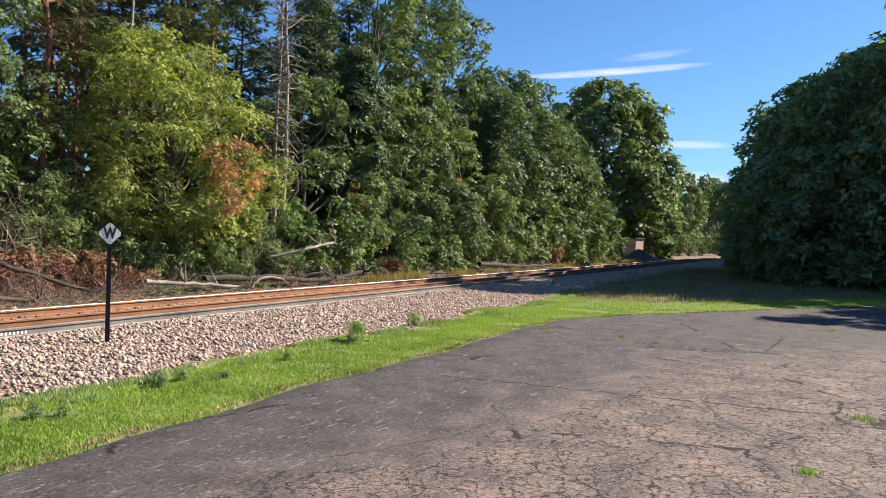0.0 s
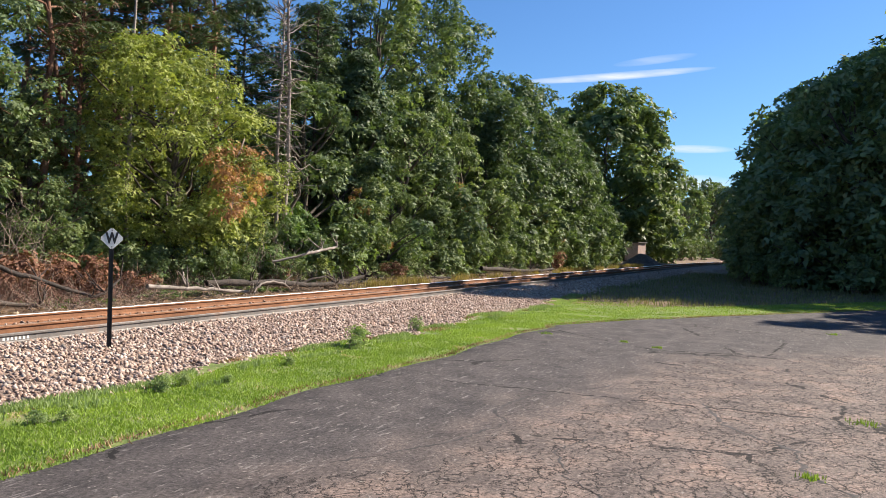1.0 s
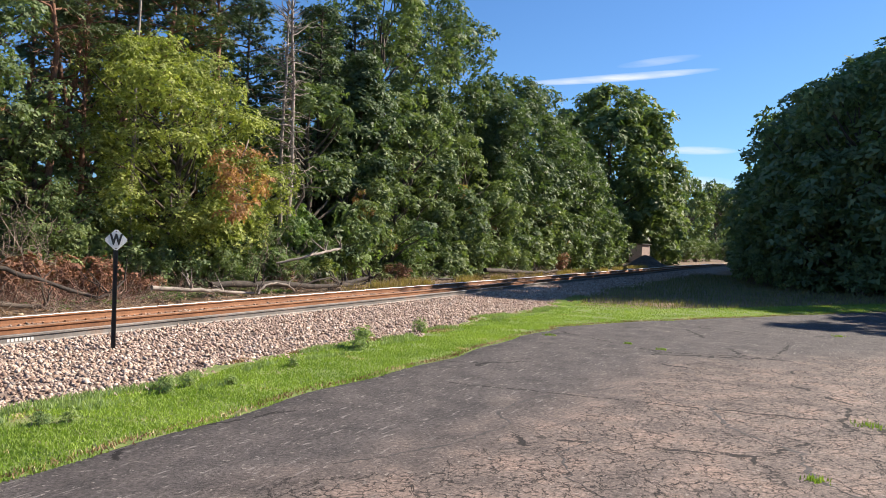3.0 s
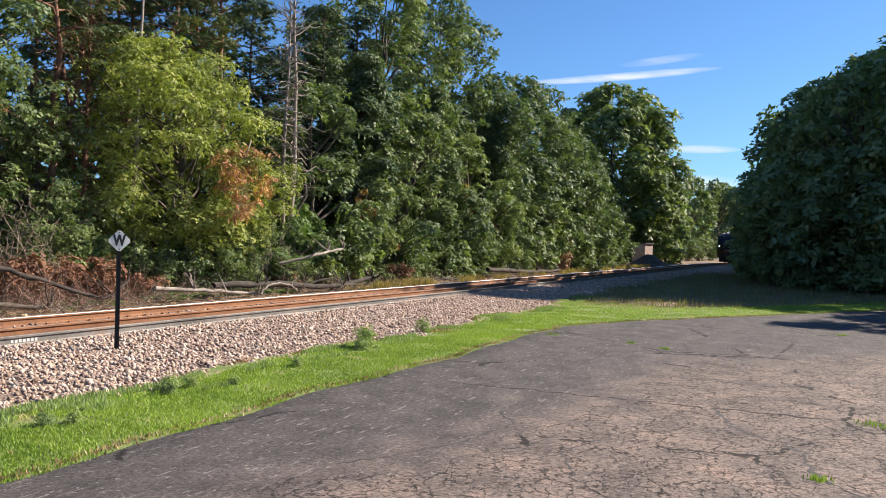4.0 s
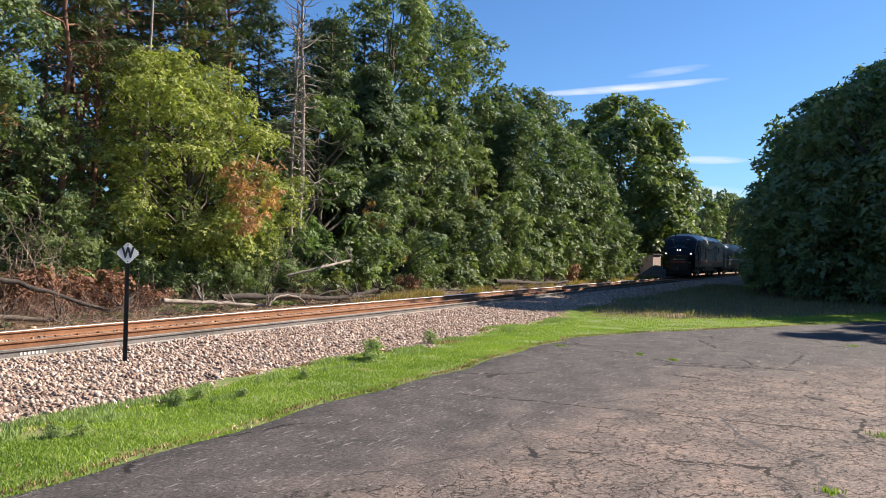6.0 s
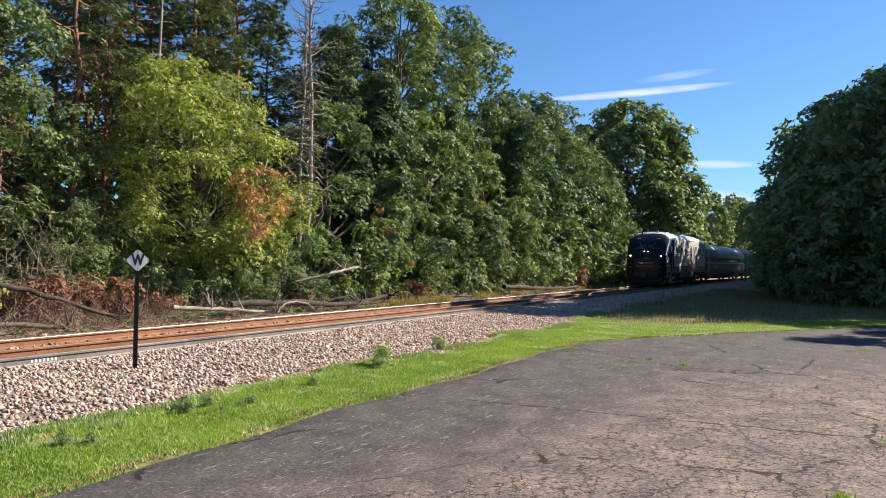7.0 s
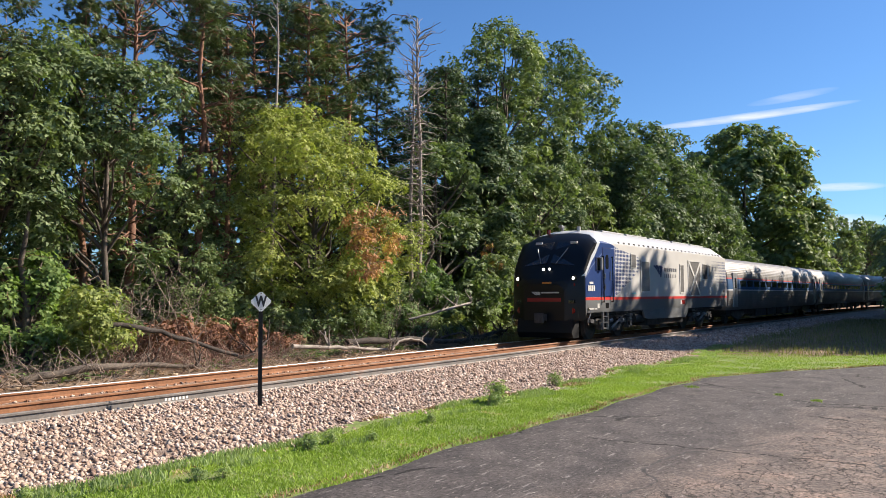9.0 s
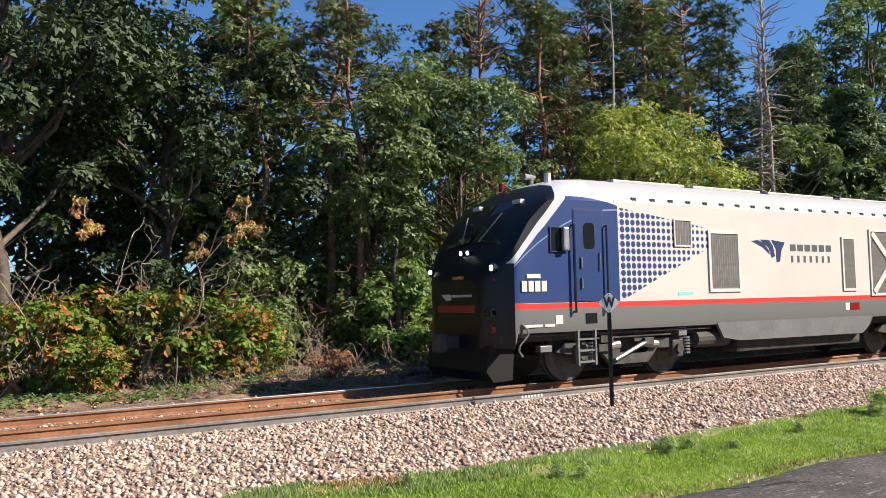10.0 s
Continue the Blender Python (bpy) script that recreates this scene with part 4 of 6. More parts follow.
    for x, y, turn, k in ((93, 30, 70, 0.62), (124, 27, 200, 0.62), (137, 25, 10, 0.64), (160, 24.5, 100, 0.72), (185, 22, 240, 0.78), (212, 24, 60, 0.8), (235, 27, 10, 0.9), (345, -30, 0, 1.0), (350, -12, 80, 1.1), (345, 4, 160, 1.0), (352, 20, 240, 1.1), (345, 36, 300, 1.0), (350, 54, 30, 1.1), (142, 27, 70, 0.7), (112, 33, 310, 0.8)):
        again(r, x, y, 0, turn, k)
    # trees at the far end of the car park
    g = tagged(put(tree("lotside_tree", 12.5, 5.0, 51, LEAF_LOT, size=0.18, low=0.0, count=16000, clumps=240, ragged=0.35, gap=-0.3, shape=DOME), 47.5, -1.3, 0, 0, 0.98), "dark shaded broadleaved tree beyond the car park", "tree", "trees beyond the car park")
    # the last one, out of view, is added to cast shade on the asphalt
    for x, y, turn, k in ((52.5, 1.0, 310, 0.95), (62, 2.0, 230, 0.88), (46, -5.2, 150, 1.08), (57, -0.4, 100, 1.05), (43.5, -8.6, 60, 1.05), (60, -3.4, 20, 1.3), (37.5, -13.0, 250, 1.08)):
        again(g, x, y, 0, turn, k)
    # tall trees added beside the view, only to shade the track and the train
    g = tagged(put(tree("lotside_tree", 25, 4.7, 53, LEAF_LOT, size=0.32, low=0.08, count=12000, clumps=210, ragged=0.4, gap=-0.16, shape=COLUMN), 53.5, -8.8), "tall tree added out of view beyond the car park to shade the line", "tree", "tall trees beyond the car park")
    for x, y, turn, k in ((62.5, -9.0, 40, 1.0), (71, -9.4, 210, 1.02), (80, -9.4, 300, 1.0), (90, -9, 100, 1.0), (101, -8, 160, 1.1), (113, -7, 20, 1.15), (126, -6, 250, 1.15)):
        again(g, x, y, 0, turn, k)
    g = tagged(put(tree("lotside_tree", 14, 5.4, 52, LEAF_LOT, size=0.27, low=0.0, count=9000, clumps=200, ragged=0.35, gap=-0.3, shape=COLUMN), 67, 0.4, 0, 0, 0.98), "dark shaded broadleaved tree beside the railway", "tree", "trees beyond the car park")
    for x, y, turn, k in ((53, -18, 20, 1.2), (76, 1.4, 45, 1.08), (70, -4, 200, 1.25), (86, 2.6, 10, 0.95), (97, 3.6, 130, 0.95), (109, 4.4, 210, 0.78), (122, 4.8, 30, 0.72), (50, -27, 80, 1.2), (36, -40, 10, 1.1), (39, -23, 110, 1.25), (37, -31, 80, 1.25)):
        again(g, x, y, 0, turn, k)


wood()


def bare_bush(name, height, width, seed, twig=TWIG, stems=16):
    """A leafless bush: forking grey stems."""
    rg = np.random.default_rng(seed)
    paths = []
    for i in range(stems):
        a = np.array([rg.normal() * width * 0.3, rg.normal() * width * 0.2, -0.05])
        e = a + np.array([rg.normal() * width * 0.35, rg.normal() * width * 0.2, height * (0.5 + 0.55 * rg.random())])
        main = limb(rg, a, e, 0.02, 0.007, 7, 0.45)
        paths.append(main)
        for k in range(6):
            p = np.array(main[2 + k % 5][:3])
            f = p + np.array([rg.normal() * 0.4, rg.normal() * 0.3, 0.1 + 0.45 * rg.random()]) * height * 0.35
            paths.append(limb(rg, p, f, 0.01, 0.004, 5, 0.4))
    return tagged(new(name, fast_mesh(name, *tubes(paths, 5), twig, True)), kind="stuff")


def hanging_bough(name, seed, length, leaf=LEAF_ORANGE, count=1500, size=0.05, clumps=16):
    """A withered bough that hangs aslant: one drooping limb with side twigs and leaves along it."""
    rg = np.random.default_rng(seed)
    t = new(name)
    end = np.array([-0.55 * length, 0.0, -0.8 * length])
    main = limb(rg, (0.25 * length, 0.5 * length, 0.15 * length), end, 0.03, 0.006, 7, 0.3)
    cl = []
    paths = [main]
    for i in range(clumps):
        k = 0.1 + 0.9 * rg.random()
        p = np.array([np.interp(k * 6, range(7), [m[j] for m in main]) for j in range(3)])
        q = p + rg.normal(size=3) * np.array([0.2, 0.12, 0.15]) * length * (1.15 - 0.6 * k)
        paths.append(limb(rg, p, q, 0.01, 0.004, 4, 0.2))
        cl.append((*q, (0.12 + 0.1 * rg.random()) * length * (1.1 - 0.5 * k)))
    mesh_part("branch", fast_mesh("branch", *tubes(paths, 5), TWIG, True), t)
    mesh_part("foliage", fast_mesh("foliage", *leaves(cl, count, size, rg, shell=0.1, whole=True, flat=0.0, droop=0.5), leaf), t)
    return t


def undergrowth():
    s = tagged(put(shrub("shrub", 2.6, 1.5, 61, LEAF_SHRUB, 3400, 0.07, 36), 24.3, 19.4, 0, 0, 0.75), "green shrub with a few brown leaves", "shrub", "shrubs along the railway")
    rg = np.random.default_rng(5)
    m = tagged(put(shrub("shrub", 2.4, 1.3, 64, LEAF_MID, 3200, 0.065, 36), 27.8, 19.3), "dark green shrub at the wood's edge", "shrub", "shrubs along the railway")
    for i in range(34):
        x = 26.5 + 56 * (i / 34) + rg.normal() * 0.8
        again((s, m, m)[i % 3], x, 18.9 + 0.7 * rg.random(), 0, rg.random() * 360, 0.4 + 0.75 * rg.random() ** 1.3)
    for x, y, k in ((88, 21.5, 1.5), (92, 22.8, 1.7), (100.5, 22.6, 1.5), (103, 21.5, 1.2), (108, 22.5, 1.7), (84, 20.8, 1.2), (114, 21.5, 1.4), (96, 24, 1.9), (122, 21, 1.6), (130, 20, 1.6), (138, 19.5, 1.8), (148, 19, 1.8), (160, 17, 1.9)):
        again(m, x, y, 0, x * 31, k)
    for i in range(14):
        again(m, 6.5 + rg.random() * 16, 20.2 + 1.8 * rg.random(), 0.1, rg.random() * 360, 0.5 + 0.5 * rg.random())
    for x, y, k in ((17.9, 19.5, 0.75), (19.2, 19.3, 0.7), (20.5, 19.4, 0.8), (21.8, 19.0, 0.75), (23.0, 19.2, 0.7), (22.4, 18.2, 0.4), (24.6, 18.4, 0.55), (13.2, 19.9, 0.6), (15.4, 20.2, 0.7), (25.8, 18.6, 0.6)):
        again(m, x, y, 0, x * 77, k)
    y0 = tagged(put(shrub("shrub", 2.3, 1.05, 65, LEAF_BRIGHT, 5200, 0.06, 24), 11.7, 18.7), "bright yellow-green shrub among dry branches", "shrub", "shrubs along the railway")
    again(y0, 27.2, 18.3, 0, 70, 0.55)
    t = tagged(put(shrub("sumac_bush", 2.5, 1.35, 62, LEAF_TURNING, 4200, 0.065, 24, TWIG, True), 5.0, 19.4), "leafy bush turning orange and red", "shrub", "turning bushes")
    for x, y, k, turn in ((1.5, 19.3, 0.95, 90), (3.3, 20.0, 1.05, 200), (-0.4, 19.8, 1.0, 30), (-2.6, 19.6, 0.9, 150), (-4.4, 19.6, 1.0, 260), (6.4, 20.0, 0.8, 280), (-6.6, 19.8, 1.1, 10), (2.4, 18.9, 0.6, 320)):
        again(t, x, y, 0, turn, k)
    v = tagged(put(tree("vine_covered_trunk", 5.0, 0.75, 63, LEAF_SHRUB, count=9000, size=0.075, low=0.0, clumps=44, trunk_r=0.16, shape=COLUMN), 10.9, 20.6), "tree trunk wrapped in bright green vines", "tree", "vine-covered trunks")
    again(v, 13.0, 22.4, 0, 100, 0.9)
    again(v, 27.4, 19.6, 0, 40, 1.1)
    b = tagged(put(brush("brush_thicket", 3.2, 1.3, 71, TWIG_RED, 150, 0.18), 15.0, 18.9), "reddish-brown thicket of bare twigs", "brush", "brush along the railway")
    for x, y, k, turn in ((13.0, 19.3, 0.95, 40), (16.9, 19.3, 0.8, 170), (14.2, 18.2, 0.6, 260)):
        again(b, x, y, 0, turn, k)
    q = tagged(put(shrub("withered_bush", 1.7, 1.2, 66, LEAF_DEAD, 2600, 0.05, 26, TWIG_RED, True), 14.2, 19.2), "withered bush with dead brown leaves", "bush", "withered bushes")
    for x, y, k, turn in ((16.4, 19.2, 0.95, 80), (15.2, 19.9, 1.1, 150), (17.9, 18.6, 0.6, 240), (24.9, 18.6, 0.7, 20), (33.6, 18.4, 0.7, 300), (8.0, 18.9, 0.55, 100), (57.5, 18.4, 1.2, 60)):
        again(q, x, y, 0, turn, k)
    n = tagged(put(bare_bush("bare_bush", 2.9, 2.2, 73), 14.8, 19.6), "leafless grey bush with forking stems", "bush", "bare bushes")
    for x, y, k, turn in ((1.2, 19.9, 1.1, 40), (3.6, 20.5, 1.2, 120), (5.8, 20.2, 0.9, 200), (-1.5, 20.2, 1.15, 300), (8.0, 20.2, 0.6, 20), (13.4, 20.0, 0.9, 90), (23.8, 18.6, 0.75, 160)):
        again(n, x, y, 0.1, turn, k)
    w = tagged(put(brush("dead_brush", 3.4, 1.1, 72, TWIG, 110, 0.08), 9.5, 18.2), "heap of dry grey-brown branches and twigs", "brush", "brush along the railway")
    for x, y, k, turn in ((11.6, 18.0, 0.9, 30), (14.2, 17.7, 0.8, 80), (16.6, 17.8, 0.75, 290), (18.9, 18.0, 0.75, 150), (21.5, 17.8, 0.6, 10), (24.5, 17.7, 0.65, 240), (26.6, 17.8, 0.8, 90), (31, 17.9, 0.7, 60), (37, 18, 0.6, 190), (44, 18, 0.6, 20), (52, 18, 0.8, 130), (7.2, 18.6, 0.9, 210), (47.5, 17.8, 0.8, 70), (4.5, 17.9, 0.5, 40)):
        again(w, x, y, 0, turn, k)
    # withered boughs on the trees
    w = tagged(put(hanging_bough("withered_bough", 15, 2.9, LEAF_ORANGE, 4200, 0.048, 34), 21.7, 16.9, 4.9), "withered orange-brown leaves on a hanging bough", "bough", "withered boughs")
    w = tagged(put(hanging_bough("withered_bough", 16, 1.2, LEAF_ORANGE, 900, 0.05, 10), 31.6, 18.7, 3.9), "small bunch of withered brown leaves", "bough", "withered boughs")
    for x, y, z, turn, k in ((44, 18.9, 5.0, 20, 1.3), (34, 18.8, 2.2, 340, 0.8), (58, 18.9, 4.6, 10, 1.5), (47, 18.9, 3.4, 330, 0.8), (2.8, 20.2, 4.2, 60, 0.7), (5.2, 20.4, 3.5, 350, 0.5), (63, 18.8, 3.4, 20, 1.3), (6.6, 20.4, 4.4, 20, 0.9), (14.6, 20.4, 5.6, 40, 0.5)):
        again(w, x, y, z, turn, k)
    # weeds in the verge
    e = tagged(put(shrub("weed", 0.5, 0.17, 81, LEAF_WEED, 1100, 0.026, 16, TWIG, True), 12.55, 7.55, 0, 0, 0.8), "leafy green weed at the edge of the ballast", "weed", "weeds in the verge")
    for x, y, k, turn in ((15.5, 7.9, 0.6, 70), (7.6, 7.39, 0.42, 120), (7.4, 7.2, 0.38, 20), (7.9, 7.3, 0.35, 200), (5.5, 6.99, 0.34, 70), (5.75, 6.86, 0.3, 130), (10.0, 7.2, 0.36, 190), (8.3, 6.95, 0.3, 250), (4.0, 7.6, 0.35, 10), (12.2, 7.4, 0.45, 40)):
        again(e, x, y, 0, turn, k)
    # bushes beside the line before the dark trees
    h = tagged(put(shrub("lineside_bush", 3.0, 1.6, 91, LEAF_LOT, 3800, 0.1, 30), 52, 4.0), "dark bush beside the railway", "shrub", "bushes below the dark trees")
    for x, y, k, turn in ((49.5, 3.0, 0.7, 30), (46, 1.8, 0.65, 80), (44, -1.5, 0.7, 180), (43, -6, 0.8, 200), (42, -12, 0.9, 300), (60, 5.0, 0.8, 10), (39, -19, 0.9, 60), (70, 6.0, 0.8, 40), (42, -8.5, 0.8, 0), (40, -11, 0.8, 90), (38.5, -15.5, 0.9, 140), (37, -23, 0.9, 20), (36, -27, 0.9, 70)):
        again(h, x, y, 0, turn, k)


undergrowth()


def scatter(name, n, x0, x1, y0, y1, mat, size, label, lift=0.03, clump=0.0):
    """Leaves strewn over the ground."""
    rg = np.random.default_rng(n)
    x, y = x0 + (x1 - x0) * rg.random(n), y0 + (y1 - y0) * rg.random(n) ** 1.0
    if clump:
        ok = np.array([noise.noise((a * 0.5, b * 0.8, 2.0)) > clump - 0.3 for a, b in zip(x, y)])
        x, y = x[ok], y[ok]
    z = np.array([height(a, b) for a, b in zip(x, y)])
    dots = np.stack([x, y, z + lift, np.full(len(x), 0.05)], 1)
    v, f = leaves(dots, n, size, rg, flat=2.0, shell=0.1, whole=True)
    v[:, 2] = np.maximum(v[:, 2], -0.02)
    return tagged(new(name, fast_mesh(name, v, f, mat)), label, "leaves", kind="stuff")


scatter("fallen_leaves", 16000, -8, 45, 15.9, 19.5, LITTER, 0.045, "brown fallen leaves and bark beside the track")
scatter("creeping_plants", 12000, -8, 24, 17.3, 20.2, LEAF_SHRUB, 0.05, "low green creeping plants under the bushes", 0.08, 0.25)


def fallen_log(name, pts, r0, r1, seed, bark, label, stubs=4):
    rg = np.random.default_rng(seed)
    t = tagged(new(name), label, "log")
    n = len(pts)
    main = []
    for i in range((n - 1) * 4 + 1):
        k = min(i // 4, n - 2)
        q = np.array(pts[k]) + (np.array(pts[k + 1]) - np.array(pts[k])) * (i / 4 - k)
        q = q + rg.normal(size=3) * r0 * 0.25
        main.append((*q, (r0 + (r1 - r0) * i / ((n - 1) * 4)) * (0.85 + 0.3 * rg.random())))
    mesh_part("stem", fast_mesh("stem", *tubes([main], 8), bark, True), t)
    paths = []
    for i in range(stubs):
        p = np.array(pts[rg.integers(1, n)])
        paths.append(limb(rg, p, p + np.array([rg.normal() * 0.3, rg.normal() * 0.3, 0.2 + 0.5 * rg.random()]), r1 * 0.7, 0.008, 4, 0.2))
    tagged(mesh_part("broken_branch", fast_mesh("broken_branch", *tubes(paths, 6), bark, True), t), kind="stuff")
    return t


fallen_log("fallen_log", [(17.0, 17.2, 0.42), (18.5, 17.1, 0.32), (19.8, 17.0, 0.2), (21.2, 16.9, 0.1)], 0.065, 0.045, 1, BARK_PALE, "pale dead log lying beside the ballast", 9)
fallen_log("fallen_log", [(19.6, 17.4, 0.42), (21.6, 17.3, 0.36), (24.0, 17.1, 0.25), (26.4, 17.0, 0.16), (28.6, 16.95, 0.22)], 0.12, 0.07, 2, BARK_SHADED, "log among shrubs beside the track, bark darkened for their shade", 14)
fallen_log("fallen_branch", [(21.3, 16.9, 0.06), (21.7, 16.9, 0.34), (22.3, 16.85, 0.42), (22.9, 16.8, 0.3), (23.3, 16.8, 0.05)], 0.038, 0.03, 3, BARK_PALE, "pale arched dead branch", 2)
fallen_log("snapped_bough", [(24.0, 18.2, 1.0), (25.0, 17.5, 1.3), (26.0, 17.4, 1.47), (26.9, 17.3, 1.6)], 0.045, 0.055, 4, BARK_PALE, "pale snapped bough sticking out of the shrubs", 8)
fallen_log("fallen_log", [(42, 17.4, 0.5), (46, 17.2, 0.35), (50, 17.2, 0.25), (55, 17.2, 0.2)], 0.14, 0.08, 5, BARK_SHADED, "fallen trunk with broken branches, bark darkened for shade", 9)
fallen_log("fallen_branch", [(11.6, 18.0, 1.25), (12.8, 17.6, 1.0), (13.7, 17.5, 0.7), (15.3, 17.4, 0.2), (15.7, 17.4, 0.28), (16.3, 17.5, 0.65)], 0.07, 0.03, 6, BARK_SHADED, "fallen bough across dry brush, bark darkened for shade", 8)
fallen_log("fallen_branch", [(24.4, 17.5, 0.1), (25.2, 17.25, 0.42), (25.9, 17.1, 0.5), (26.6, 17.0, 0.12)], 0.05, 0.025, 7, BARK_SHADED, "arched branch among dead wood, bark darkened for shade", 7)
fallen_log("fallen_log", [(26.2, 17.3, 0.08), (27.0, 17.05, 0.26), (28.4, 16.85, 0.44)], 0.11, 0.09, 8, BARK_SHADED, "broken log propped up beside the ballast, bark darkened for shade", 4)
fallen_log("fallen_branch", [(34.0, 17.3, 0.12), (35.4, 17.1, 0.2), (37.2, 16.9, 0.1)], 0.06, 0.03, 9, BARK_SHADED, "dead branch lying in dry grass, bark darkened for shade", 5)
fallen_log("fallen_branch", [(9.2, 17.5, 0.1), (10.6, 17.3, 0.3), (12.2, 17.25, 0.24), (13.6, 17.3, 0.08)], 0.09, 0.05, 10, BARK, "grey-brown log under a heap of twigs", 8)

for x, y, k in ((10.42, -0.48, 0.3), (7.65, 0.02, 0.15), (16.9, 5.4, 0.22), (15.98, 2.83, 0.14), (21.4, -0.32, 0.2), (16.5, 3.6, 0.14)):
    rg = np.random.default_rng(int(x * 100))
    o = blades("grass_tuft", [(q[0] * k, q[1] * k, 0.0) for q in rg.normal(size=(70, 2)) * 0.35], 0.055 * (0.6 + k), GRASS_BLADE, "small grass tuft in a crack of the asphalt", 0.008)
    o.location = (x, y, 0.0)
    tagged(o, category="grass tuft")

# ---- signal hut ----
HUT = surface("hut_tan_panel", [(0.3, (0.46, 0.33, 0.28)), (0.7, (0.6, 0.45, 0.39))], 1.2, 0.7, 18)
ROOF_DARK = plain("hut_dark_roof", (0.07, 0.06, 0.055), 0.7)


def signal_hut():
    t = tagged(new("signal_hut"), "small tan metal railway hut with a dark flat roof", "hut")
    part("body", boxed(-1.0, 1.0, -0.9, 0.9, 0, 2.25, 0.03), HUT, t)
    part("roof", boxed(-1.15, 1.15, -1.05, 1.05, 2.25, 2.38, 0.03), ROOF_DARK, t, "dark flat roof")
    d = part("door", boxed(-0.45, 0.45, -0.93, -0.9, 0.05, 2.0, 0.01), HUT, t)
    part("door_handle", boxed(0.3, 0.38, -0.97, -0.93, 1.0, 1.12), ROOF_DARK, d)
    return t


put(signal_hut(), 94, 19.6, 0.45, 68, 0.88)
bm = bmesh.new()
bmesh.ops.create_grid(bm, x_segments=28, y_segments=28, size=3.4)
for v in bm.verts:
    r = math.hypot(v.co.x, v.co.y)
    v.co.z = 1.35 * math.exp(-(r / 1.7) ** 2) + 0.1 * noise.noise((v.co.x * 1.5, v.co.y * 1.5, 4)) - 0.08
mound = part("gravel_mound", bm, surface("mound_dark_gravel", [(0.3, (0.05, 0.042, 0.036)), (0.7, (0.12, 0.1, 0.085))], 2, 0.95, 25, bump_size=0.05), None, smooth=True)
tagged(put(mound, 89.5, 17.9), "low mound of dark gravel beside the railway", "mound")

# ---- train ----
class Ex:
    """Arithmetic on shader sockets."""

    def __init__(self, nd, ln, s):
        self.nd, self.ln, self.s = nd, ln, s

    def op(self, name, *o):
        return Ex(self.nd, self.ln, nmath(self.nd, self.ln, name, self.s, *[x.s if isinstance(x, Ex) else x for x in o]))

    def __add__(self, o): return self.op("ADD", o)
    def __sub__(self, o): return self.op("SUBTRACT", o)
    def __mul__(self, o): return self.op("MULTIPLY", o)
    def __truediv__(self, o): return self.op("DIVIDE", o)
    def __gt__(self, o): return self.op("GREATER_THAN", o)
    def __lt__(self, o): return self.op("LESS_THAN", o)
    def __and__(self, o): return self.op("MULTIPLY", o)
    def __or__(self, o): return self.op("MAXIMUM", o)


